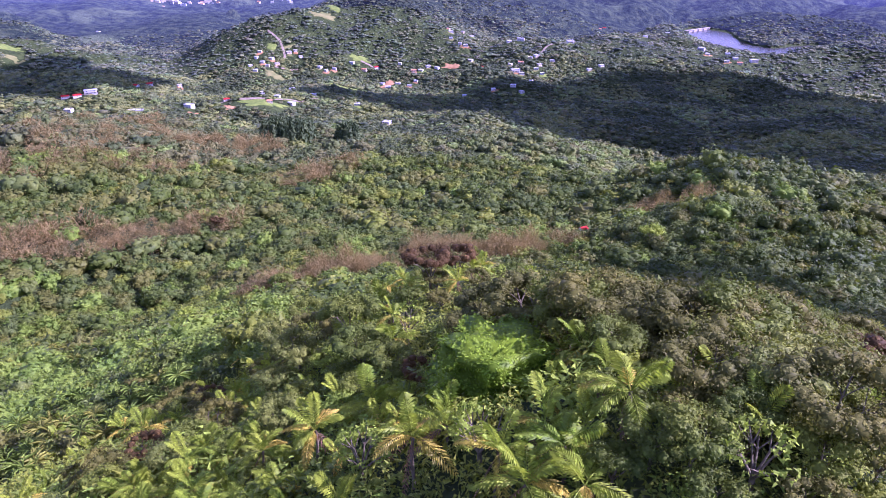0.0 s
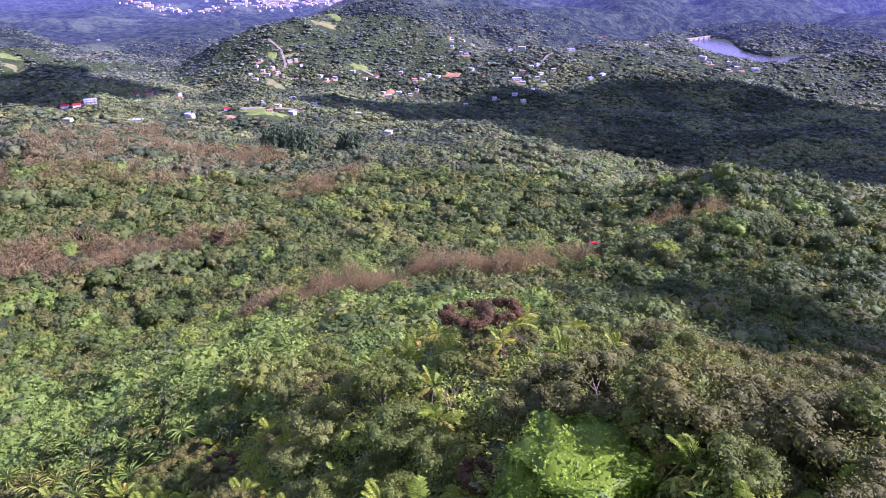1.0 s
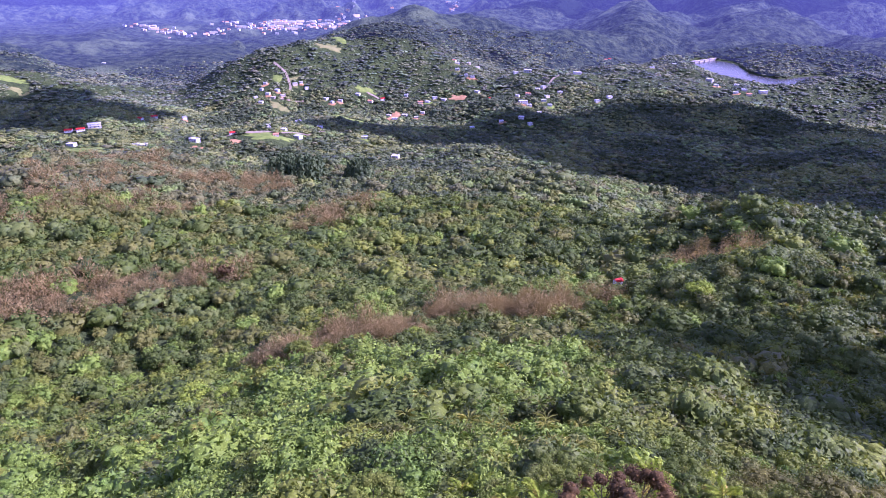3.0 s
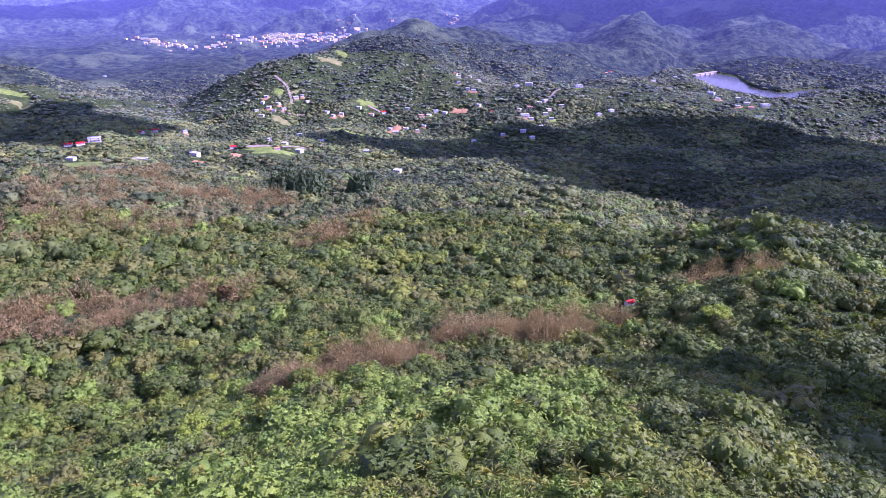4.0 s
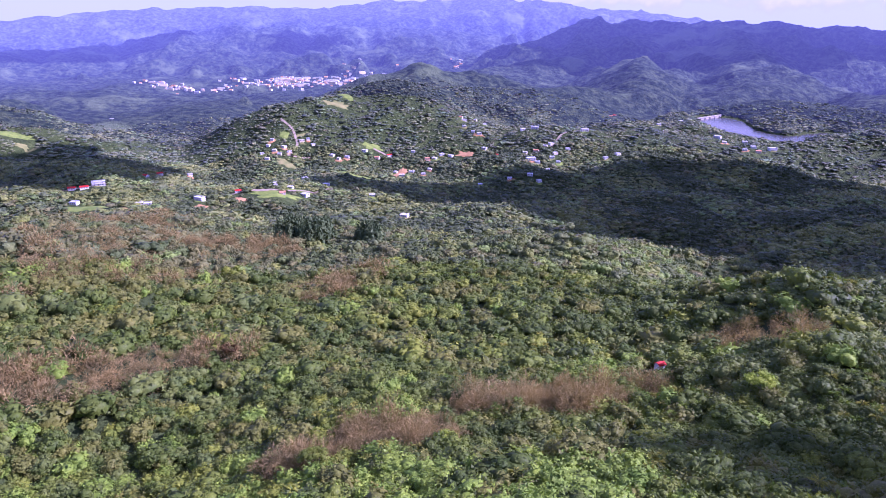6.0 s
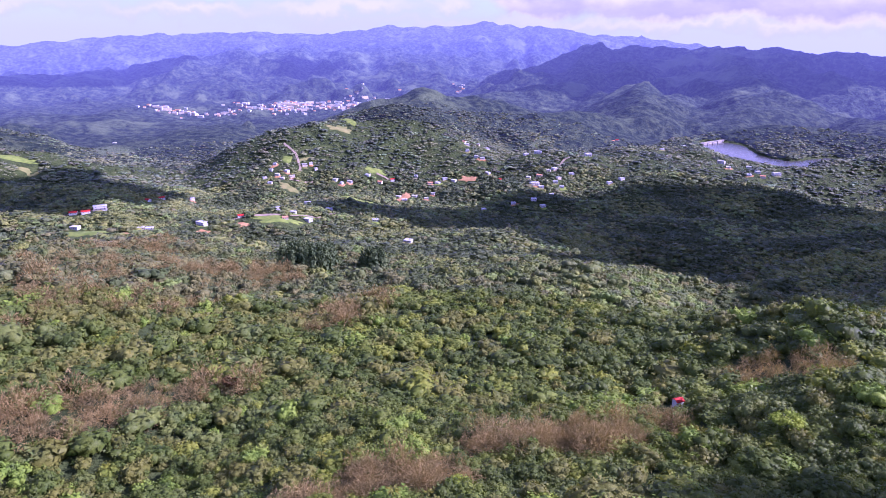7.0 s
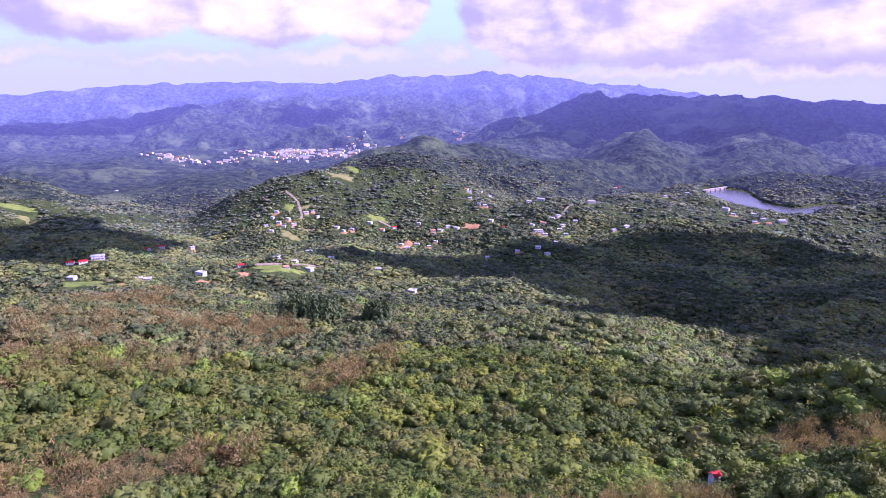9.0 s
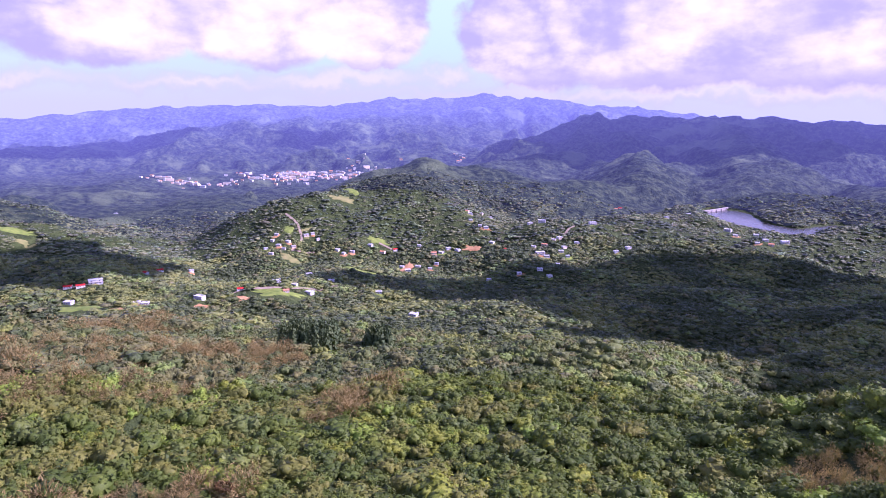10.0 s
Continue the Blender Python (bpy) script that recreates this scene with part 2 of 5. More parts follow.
GREEN_SLOPE = hazed_woods("slope_leaves_", 0.04, 0.08, 1.1, 1.0, 0.02)
GREEN_MID = hazed_woods("valley_leaves_", 0.1, 0.06, 0.75, 1.05, 0.03)
GREEN_HILL = hazed_woods("village_leaves_", 0.13, 0.04, 0.5, 1.1, 0.04)
GREEN_FAR = hazed_woods("hill_leaves_", 0.28, 0.03, 0.4, 0.98, 0.08)
BROWN = leaf_material("dry_twigs", (0.180, 0.146, 0.050), (0.310, 0.254, 0.098), 0.8, 0.35)
YELLOW = leaf_material("leaves_yellow_green", (0.13, 0.16, 0.015), (0.32, 0.34, 0.05))
BARK = plain_material("pale_bark", (0.085, 0.07, 0.035), (0.17, 0.14, 0.075), 3.0, 0.85, 0.02)
WATER, _n, _l, _b = base_material("lake_water")
_b.inputs["Base Color"].default_value, _b.inputs["Roughness"].default_value = (0.055, 0.055, 0.05, 1), 0.2
_bn = _n.new("ShaderNodeBump")
_bn.inputs["Strength"].default_value, _bn.inputs["Distance"].default_value = 0.25, 0.3
_l.new(noise_at(_n, _l, 0.4, 4.0), _bn.inputs["Height"])
_l.new(_bn.outputs[0], _b.inputs["Normal"])
CLOUD = plain_material("cloud_white", (0.8, 0.8, 0.82), (0.86, 0.86, 0.87), 0.01, 1.0)
CONIFER = leaf_material("conifer_needles", (0.04, 0.07, 0.022), (0.08, 0.12, 0.038), 0.6, 0.15)
WHITE_WALL = plain_material("white_paint", (0.38, 0.36, 0.33), (0.56, 0.54, 0.51), 0.5, 0.7)
TAN_WALL = plain_material("tan_paint", (0.50, 0.40, 0.29), (0.62, 0.52, 0.40), 0.5, 0.75)
RED_ROOF = plain_material("red_metal_roof", (0.30, 0.016, 0.010), (0.40, 0.03, 0.016), 0.6, 0.75)
TILE_ROOF = plain_material("orange_roof", (0.36, 0.15, 0.07), (0.48, 0.23, 0.11), 0.8, 0.7)
FLAT_ROOF = plain_material("sealed_concrete_roof", (0.25, 0.24, 0.23), (0.46, 0.45, 0.43), 0.3, 0.6)
GLASS_DARK = plain_material("dark_window_glass", (0.03, 0.035, 0.04), (0.05, 0.055, 0.06), 0.5, 0.12)
DOOR_WOOD = plain_material("brown_door_wood", (0.13, 0.07, 0.04), (0.2, 0.11, 0.06), 2.0, 0.6)
LAWN = plain_material("mown_grass", (0.085, 0.125, 0.018), (0.15, 0.185, 0.03), 0.15, 0.85, 0.3)
EARTH = plain_material("orange_clay_earth", (0.24, 0.125, 0.045), (0.35, 0.20, 0.08), 0.12, 0.9, 0.3)
TAN_FIELD = plain_material("dry_tan_field", (0.11, 0.12, 0.03), (0.17, 0.16, 0.05), 0.06, 0.9, 0.3)
ROAD = plain_material("pale_dirt_road", (0.16, 0.13, 0.08), (0.25, 0.20, 0.13), 0.3, 0.9, 0.05)
CONCRETE = plain_material("weathered_concrete", (0.26, 0.22, 0.2), (0.38, 0.34, 0.31), 0.2, 0.85, 0.05)

# ---------------------------------------------------------------- terrain shape
def lattice(i, j, s):
    n = (i * 374761393 + j * 668265263 + s * 97471103) & 0x7FFFFFFF
    n = ((n ^ (n >> 13)) * 1274126177) & 0x7FFFFFFF
    return ((n ^ (n >> 16)) & 0xFFFF) / 65535.0


def value_noise(x, y, s=0):
    """Smooth noise from 0 to 1 over arrays of plan coordinates."""
    x, y = np.asarray(x, float), np.asarray(y, float)
    i, j = np.floor(x).astype(np.int64), np.floor(y).astype(np.int64)
    u, v = x - i, y - j
    u, v = u * u * (3 - 2 * u), v * v * (3 - 2 * v)
    a, b = lattice(i, j, s), lattice(i + 1, j, s)
    c, d = lattice(i, j + 1, s), lattice(i + 1, j + 1, s)
    return a + (b - a) * u + (c - a) * v + (a - b - c + d) * u * v


def fbm(x, y, octaves=4, s=0):
    total, amp, norm = 0.0, 1.0, 0.0
    for k in range(octaves):
        total = total + amp * value_noise(x * 2 ** k + 17.3 * k, y * 2 ** k - 9.1 * k, s + k)
        norm += amp
        amp *= 0.5
    return total / norm


def smooth_step(v, a, b):
    u = np.clip((v - a) / (b - a), 0, 1)
    return u * u * (3 - 2 * u)


# the long slope under the flight line: distance ahead, height
SLOPE_Y = [-900, -400, -150, -40, 20, 45, 70, 120, 170, 200, 240, 300, 380, 500, 600, 720, 850, 950, 1100]
SLOPE_Z = [120, 170, 212, 224, 220, 215, 204, 178, 148, 131, 117, 101, 78, 62, 50, 34, 8, -20, -45]
# knolls and gullies on it: x, y, radius, height
NEAR_KNOLLS = [
    (-32, 62, 28, -1.9), (38, 62, 25, 5.1), (0, 36, 16, 2.7), (-85, 125, 40, -13.3), (-90, 205, 42, -2.7),
    (-155, 230, 50, -26.4), (100, 232, 28, -1.4), (-310, 250, 80, -10.1), (65, 130, 30, 1.6), (-20, 200, 40, 5.4),
    (-130, 50, 50, -42.8), (130, 100, 50, -40), (40, -10, 40, 5.2), (128, 252, 26, 4.6), (-155, 235, 32, -3.4),
    (0, 64, 12, 9.6), (12, 24, 12, 7.6), (-32, 95, 22, 6.8), (-60, 165, 32, -1.6), (20, 160, 30, -4),
    (-45, 62, 18, -5), (60, 180, 26, 7.1),
]
EAST_KNOLLS = [
    (128, 282, 34, 15.4), (150, 345, 36, 7), (220, 330, 50, 28.2), (75, 330, 32, -1.2), (148, 400, 38, 19),
    (110, 495, 55, 5.1), (180, 600, 60, 4.1), (330, 520, 80, -15.5), (350, 690, 90, -27.3), (205, 535, 42, -12),
    (238, 632, 40, -17.7), (142, 525, 16, -6), (165, 565, 22, -11.7), (98, 580, 34, 9.6), (155, 432, 26, 4.3),
    (168, 372, 24, 10.3), (95, 495, 24, -2.4), (245, 585, 42, -16),
]
WEST_KNOLLS = [
    (-225, 370, 50, 11.1), (-130, 350, 45, -7.6), (-220, 450, 60, -1.9), (-145, 650, 70, 3.2), (-330, 500, 90, 45),
    (30, 590, 42, 13.2), (40, 400, 36, 6), (10, 490, 45, 5.5), (-277, 470, 50, 3.1), (-60, 440, 45, 7.6),
    (-100, 375, 36, 6.4), (-50, 545, 45, 10.4),
]
KNOLLS = [*NEAR_KNOLLS, *EAST_KNOLLS, *WEST_KNOLLS]
LAKE_Z = -27.0
# ridges: crest from one end to the other, and how steeply the sides fall
CREST_SPURS = [
    (-300, 560, 84, -400, 850, 10, 0.24), (-400, 850, 10, -640, 900, 20, 0.22), (-400, 850, 8, -290, 990, -2, 0.2),
    (-290, 990, -2, -250, 1050, -6, 0.2), (-250, 1050, -6, -230, 1280, -44, 0.2), (-480, 932, 18, -600, 1110, 16, 0.3),
    (-600, 1110, 16, -900, 1250, -12, 0.3), (-150, 714, 34, -76, 938, -24, 0.16), (-76, 938, -24, -110, 1150, -52, 0.15),
]
SLOPE_SPURS = [
    (60, 600, 48, 170, 596, 50, 0.42), (170, 596, 50, 78, 735, 16, 0.34), (78, 735, 16, 20, 890, -6, 0.26),
    (20, 890, -6, -60, 990, -32, 0.2), (-150, 640, 46, -150, 714, 34, 0.2), (-300, 560, 80, 0, 590, 48, 0.25),
    (330, 480, 60, 480, 620, 22, 0.2), (480, 620, 22, 560, 850, -10, 0.2), (560, 850, -10, 700, 1150, -42, 0.2),
]
VILLAGE_HILL = [
    (-210, 2180, 58, -100, 2225, 82, 0.34), (-100, 2225, 82, 140, 2300, 34, 0.3),
    (700, 700, 30, 1000, 1000, 0, 0.2), (-372, 1420, -26, -376, 1605, 36, 0.36), (-376, 1605, 36, -155, 1790, 70, 0.36),
    (-155, 1790, 70, 80, 2040, 24, 0.32), (80, 2040, 24, 420, 2250, 6, 0.28), (-155, 1790, 66, 40, 1600, -14, 0.26),
    (40, 1600, -14, 60, 1450, -48, 0.2), (-376, 1605, 34, -560, 1450, -60, 0.3), (220, 1570, -8, 420, 1550, -8, 0.16),
    (420, 1550, -10, 560, 1490, -20, 0.16), (430, 1650, -4, 550, 1670, -12, 0.2),
]
LAKE_HILLS = [
    (560, 1490, -20, 760, 1500, -24, 0.2), (800, 1480, -18, 1300, 1500, 10, 0.16), (634, 2399, 24, 740, 2800, 60, 0.34),
    (1000, 2430, 14, 1200, 2700, 50, 0.3), (1290, 2100, 0, 1700, 2300, 40, 0.28), (60, 2900, -10, 430, 3200, 30, 0.25),
    (173, 3688, 24, 775, 3807, 178, 0.3),
]
EAST_RANGE = [
    (775, 3807, 178, 1351, 3632, 190, 0.3), (1351, 3632, 190, 1872, 3381, 160, 0.3), (1872, 3381, 160, 2700, 3100, 70, 0.3),
    (1351, 3632, 180, 1250, 2900, 60, 0.3), (775, 3807, 170, 600, 3250, 40, 0.3), (-1500, 1650, 80, -977, 1508, 24, 0.26),
    (-977, 1508, 24, -726, 1424, -42, 0.26), (-2500, 3150, -10, -1744, 3930, 50, 0.22),
]
VALLEY_RANGE = [
    (-1744, 3930, 50, -1345, 4084, 124, 0.22), (-1345, 4084, 124, -831, 4319, 146, 0.22), (-831, 4319, 146, -250, 4488, 176, 0.22),
    (-250, 4488, 176, 350, 4420, 110, 0.22), (-1345, 4084, 110, -1250, 3650, 0, 0.24), (-831, 4319, 130, -700, 3750, 10, 0.24),
    (-250, 4488, 165, -150, 3800, 20, 0.24), (-3300, 3600, 120, -2647, 4120, 150, 0.3), (-2647, 4120, 150, -1819, 4549, 222, 0.3),
    (-1819, 4549, 222, -1388, 4699, 234, 0.3),
]
SKYLINE_RANGE = [
    (-1388, 4699, 234, -850, 4815, 230, 0.3), (-850, 4815, 230, -425, 4870, 286, 0.3), (-425, 4870, 286, 0, 4890, 278, 0.3),
    (0, 4890, 278, 228, 4885, 308, 0.3), (228, 4885, 308, 700, 4840, 272, 0.3), (700, 4840, 272, 1245, 4720, 228, 0.3),
    (1245, 4720, 228, 2500, 4150, 40, 0.3),
]
RIDGES = [*CREST_SPURS, *SLOPE_SPURS, *VILLAGE_HILL, *LAKE_HILLS, *EAST_RANGE, *VALLEY_RANGE, *SKYLINE_RANGE]


def ridge_height(x, y):
    far = np.hypot(x, y)
    h = -58 - 20 * smooth_step(y, 1900, 2800) + (16 + 40 * smooth_step(-x, 350, 700)) * (fbm(x / 260, y / 260, 3, 5) - 0.5)
    # folds that run down the sides
    fold = 1 - np.abs(2 * fbm(x / 230 + 0.6 * fbm(x / 90, y / 90, 2, 31), y / 230, 3, 9) - 1)
    for x0, y0, z0, x1, y1, z1, fall in RIDGES:
        dx, dy = x1 - x0, y1 - y0
        t = np.clip(((x - x0) * dx + (y - y0) * dy) / (dx * dx + dy * dy), 0, 1)
        d = np.hypot(x - x0 - t * dx, y - y0 - t * dy)
        z = z0 + t * (z1 - z0) - fall * (np.sqrt(d * d + 900) - 30) * (0.5 + 0.93 * fold)
        k = 14.0
        m = np.clip(0.5 + 0.5 * (z - h) / k, 0, 1)
        h = h + (z - h) * m + k * m * (1 - m)
    high = smooth_step(h, -55, 60)
    rough = 5 + 13 * smooth_step(far, 760, 1000) * (1 - smooth_step(far, 1500, 2300)) + (13 + 34 * high) * smooth_step(far, 1400, 3200) * (1 - 0.45 * smooth_step(far, 4400, 4700))
    crease = 1 - np.abs(2 * fbm(x / 150 + 0.5 * fbm(x / 60, y / 60, 2, 51), y / 190, 3, 44) - 1)
    return h + rough * (fbm(x / 120, y / 120, 3, 3) - 0.5) + 1.1 * rough * (crease - 0.72)


def slope_height(x, y):
    h = sum(np.interp(y + d, SLOPE_Y, SLOPE_Z) for d in (-14, -7, 0, 7, 14)) / 5
    for cx, cy, r, a in KNOLLS:
        h = h + a * np.exp(-((x - cx) ** 2 + (y - cy) ** 2) / (2 * r * r))
    side = np.abs(x) - 320
    return h - 0.25 * np.clip(side, 0, 400) + 5 * (fbm(x / 60, y / 60, 3, 2) - 0.5)


def lake_shape(x, y):
    """Below 0 inside the lake: an upper pool, a lower pool and a narrow arm round a wooded spur."""
    d = 1e9
    for x0, y0, x1, y1, r in ((703, 1865, 690, 1740, 54), (690, 1690, 738, 1592, 50), (760, 1600, 885, 1662, 20)):
        dx, dy = x1 - x0, y1 - y0
        t = np.clip(((x - x0) * dx + (y - y0) * dy) / (dx * dx + dy * dy), 0, 1)
        d = np.minimum(d, np.hypot(x - x0 - t * dx, y - y0 - t * dy) - r)
    return d / 120 + 0.22 * (fbm(x / 60, y / 60, 3, 12) - 0.5)


def height(x, y):
    x, y = np.asarray(x, float), np.asarray(y, float)
    w = smooth_step(y + 0.5 * np.clip(x - 170, 0, None) + 0.1 * np.clip(-x, 0, None), 640, 735)
    h = slope_height(x, y) * (1 - w) + ridge_height(x, y) * w
    near_lake = 1 - smooth_step(np.hypot((x - 800) / 200, (y - 1750) / 200), 1.15, 1.6)
    bowl = LAKE_Z + np.clip(lake_shape(x, y), -0.3, 1.2) * 34
    return h * (1 - near_lake) + bowl * near_lake

# ---------------------------------------------------------------- plan of woods, clearings and hamlets
# stands of leafless brown trees: x, y, half length, half width, turn in degrees
BROWN_STANDS = [
    (-178, 326, 62, 20, 40), (22, 284, 46, 13, 14), (-48, 242, 33, 14, 14), (122, 337, 24, 15, -58), (-127, 357, 8, 6, 0), (-98, 452, 14, 10, 30),
]
# looser stands, brown among olive green
THIN_STANDS = [
    (-235, 500, 120, 55, 65), (-330, 640, 120, 60, 80), (-180, 560, 70, 30, 60), (-95, 480, 36, 24, 30), (-240, 420, 40, 26, 40),
    (122, 333, 32, 20, -58), (-50, 245, 30, 14, 10),
]
# the drier western side, of olive and deep green
DRY_SIDE = [(-215, 520, 260, 150, 80), (-120, 330, 90, 60, 30)]
# drifts of light green leaf, and of palms
LIGHT_STANDS = [(-14, 178, 56, 42, 20), (-60, 215, 20, 16, 0), (-75, 120, 50, 40, 0), (-95, 205, 26, 20, 0), (-250, 520, 40, 12, 75), (-40, 90, 30, 20, 0)]
PALM_STANDS = [(-150, 244, 28, 11, 8), (-132, 214, 30, 18, 20), (-105, 168, 26, 12, 20), (-70, 150, 26, 12, 30), (130, 255, 30, 14, 20), (-45, 62, 20, 16, 0)]
# dense dark green woods on the eastern knolls
DARK_STANDS = [(165, 380, 95, 80, 0), (120, 240, 60, 60, 0), (110, 450, 50, 40, 0)]
# bright green strips along a gully in the dry woods
GLADES = [(-227, 468, 34, 7, 82), (-262, 430, 18, 7, 70)]
# open ground: x, y, half length, half width, turn, what covers it
PATCHES = [
    (-465, 877, 36, 15, 10, "grass"), (-400, 852, 30, 11, 15, "clay"), (-330, 872, 18, 12, 70, "clay"), (-272, 1642, 30, 20, 20, "field"), (-297, 932, 14, 10, 0, "clay"),
    (-258, 966, 36, 13, 10, "grass"), (-226, 1004, 14, 8, 0, "grass"), (-336, 1385, 26, 13, -20, "field"), (-362, 1492, 12, 16, 0, "grass"),
    (-260, 1700, 14, 34, 40, "grass"), (-190, 1315, 34, 14, 0, "grass"), (-178, 1506, 24, 12, 0, "grass"), (22, 1478, 22, 14, 0, "clay"),
    (-18, 1869, 20, 22, 30, "grass"), (-110, 1380, 34, 12, 80, "clay"), (-905, 1428, 46, 18, 15, "grass"), (-925, 1515, 50, 16, 20, "field"), (-1000, 1560, 60, 16, 10, "grass"), (-857, 1396, 24, 12, 0, "field"),
    (-330, 1500, 24, 5, 35, "field"), (-400, 870, 14, 8, 0, "clay"),
]
# roads: turning points in plan
ROADS = [
    [(-560, 940), (-505, 960), (-480, 1020), (-440, 1100)], [(-345, 915), (-311, 962), (-262, 975), (-215, 1010), (-190, 1060)],
    [(-380, 1540), (-350, 1515), (-330, 1470), (-350, 1420), (-300, 1440)], [(-175, 1500), (-120, 1480), (-80, 1490), (-50, 1440)],
    [(130, 1400), (190, 1440), (230, 1520), (300, 1560)],
]
# houses of each hamlet: x, y, look (w white flat, t tan flat, r red roof, o orange roof, l long white)
WEST_HOUSES = [
    (-530, 952, "r"), (-513, 952, "r"), (-501, 968, "l"), (-491, 1094, "r"), (-490, 1143, "r"), (-467, 1214, "w"), (-418, 904, "w"),
    (-392, 870, "w"), (-339, 904, "l"), (-498, 895, "w"), (-308, 967, "r"), (-272, 1020, "l"), (-247, 969, "o"), (-220, 990, "w"),
    (-244, 1007, "w"), (-266, 1214, "w"), (-220, 1160, "w"), (-132, 1056, "w"), (-73, 895, "w"), (-154, 734, "w"),
]
HILL_HOUSES = [
    (-394, 1421, "w"), (-384, 1470, "w"), (-388, 1451, "w"), (-371, 1432, "w"), (-355, 1448, "w"), (-358, 1419, "t"), (-341, 1434, "t"),
    (-375, 1387, "w"), (-313, 1491, "w"), (-300, 1477, "w"), (-325, 1483, "t"), (-254, 1440, "w"), (-223, 1434, "w"), (-239, 1426, "w"),
    (-192, 1482, "w"), (-165, 1474, "o"),
]
VALLEY_HOUSES = [
    (-141, 1492, "r"), (-90, 1501, "w"), (-58, 1463, "o"), (-43, 1463, "w"), (-28, 1480, "w"), (-9, 1474, "w"), (-120, 1391, "w"),
    (-106, 1356, "w"), (-88, 1388, "w"), (-64, 1373, "w"), (-52, 1404, "w"), (16, 1655, "o"), (22, 1637, "w"), (50, 1679, "t"),
    (71, 1672, "w"), (41, 1558, "w"), (54, 1551, "w"), (22, 1594, "w"), (63, 1493, "w"), (90, 1463, "r"), (44, 1268, "w"),
]
EAST_HOUSES = [
    (148, 1371, "l"), (160, 1364, "w"), (143, 1430, "w"), (166, 1438, "o"), (188, 1462, "t"), (202, 1477, "w"), (200, 1405, "t"),
    (191, 1385, "w"), (201, 1367, "w"), (176, 1330, "w"), (135, 1273, "w"), (149, 1252, "w"), (97, 1263, "w"), (207, 1803, "o"),
    (152, 1571, "w"), (178, 1568, "l"), (284, 1543, "l"), (232, 1443, "w"),
]
LAKE_HOUSES = [
    (461, 2049, "o"), (476, 2062, "r"), (483, 1663, "w"), (475, 1584, "t"), (548, 1705, "w"), (569, 1522, "l"), (569, 1482, "w"),
    (617, 1494, "w"), (613, 1442, "w"), (590, 1427, "w"), (650, 1437, "l"), (613, 1416, "o"), (300, 1394, "w"), (326, 1404, "w"),
    (558, 1090, "w"), (-993, 2038, "w"),
]
HAMLETS = [*WEST_HOUSES, *HILL_HOUSES, *VALLEY_HOUSES, *EAST_HOUSES, *LAKE_HOUSES]
yard_rng = random.Random(2)
YARDS = [(x, y - 3, yard_rng.uniform(7, 14), yard_rng.uniform(4, 8), yard_rng.uniform(-40, 40), yard_rng.choice(("clay", "field", "field", "grass"))) for x, y, _ in HAMLETS if yard_rng.random() < 0.7]
# ground kept free of trees: x, y, radius
CLEARINGS = [(x, y, 10) for x, y, _ in HAMLETS] + [(x * (1 - 14 / math.hypot(x, y)), y * (1 - 14 / math.hypot(x, y)), 9) for x, y, _ in HAMLETS] + [(75, 323, 6), (73, 314, 6)]

# ---------------------------------------------------------------- ground
def mesh_of(name, verts, quads, materials, indices=None, smooth=False):
    """A mesh from arrays of vertices and faces of one size."""
    verts, quads = np.asarray(verts, np.float32), np.asarray(quads, np.int32)
    me = bpy.data.meshes.new(name)
    me.vertices.add(len(verts))
    me.vertices.foreach_set("co", verts.ravel())
    me.loops.add(quads.size)
    me.loops.foreach_set("vertex_index", quads.ravel())
    me.polygons.add(len(quads))
    me.polygons.foreach_set("loop_start", np.arange(0, quads.size, quads.shape[1], dtype=np.int32))
    if indices is not None:
        me.polygons.foreach_set("material_index", np.asarray(indices, np.int32))
    me.polygons.foreach_set("use_smooth", np.full(len(quads), smooth))
    for m in materials:
        me.materials.append(m)
    me.update()
    me.validate()
    return me


angles = np.radians(np.concatenate([np.arange(-44, 44, 0.4), np.arange(44, 316, 4.0)]))
radii = np.concatenate([[0.0], 6 * (560 / 6) ** (np.arange(110) / 110), np.arange(560, 1800, 9.0), 1800 * (4900 / 1800) ** (np.arange(50) / 49)])
gx, gy = np.outer(radii, np.sin(angles)), np.outer(radii, np.cos(angles))
gz = height(gx, gy) - 60 * smooth_step(np.hypot(gx, gy), 2140, 2240)
na, nr = len(angles), len(radii)
ii, jj = np.meshgrid(np.arange(nr - 1), np.arange(na), indexing="ij")
kk = (jj + 1) % na
gq = np.stack([ii * na + jj, (ii + 1) * na + jj, (ii + 1) * na + kk, ii * na + kk], -1).reshape(-1, 4)[:, ::-1]
ground = new("ground", mesh_of("ground", np.stack([gx, gy, gz], -1).reshape(-1, 3), gq, [GROUND], smooth=True))
tagged(ground, "hilly green land with ridges, valleys and far mountains", "terrain", kind="structure")



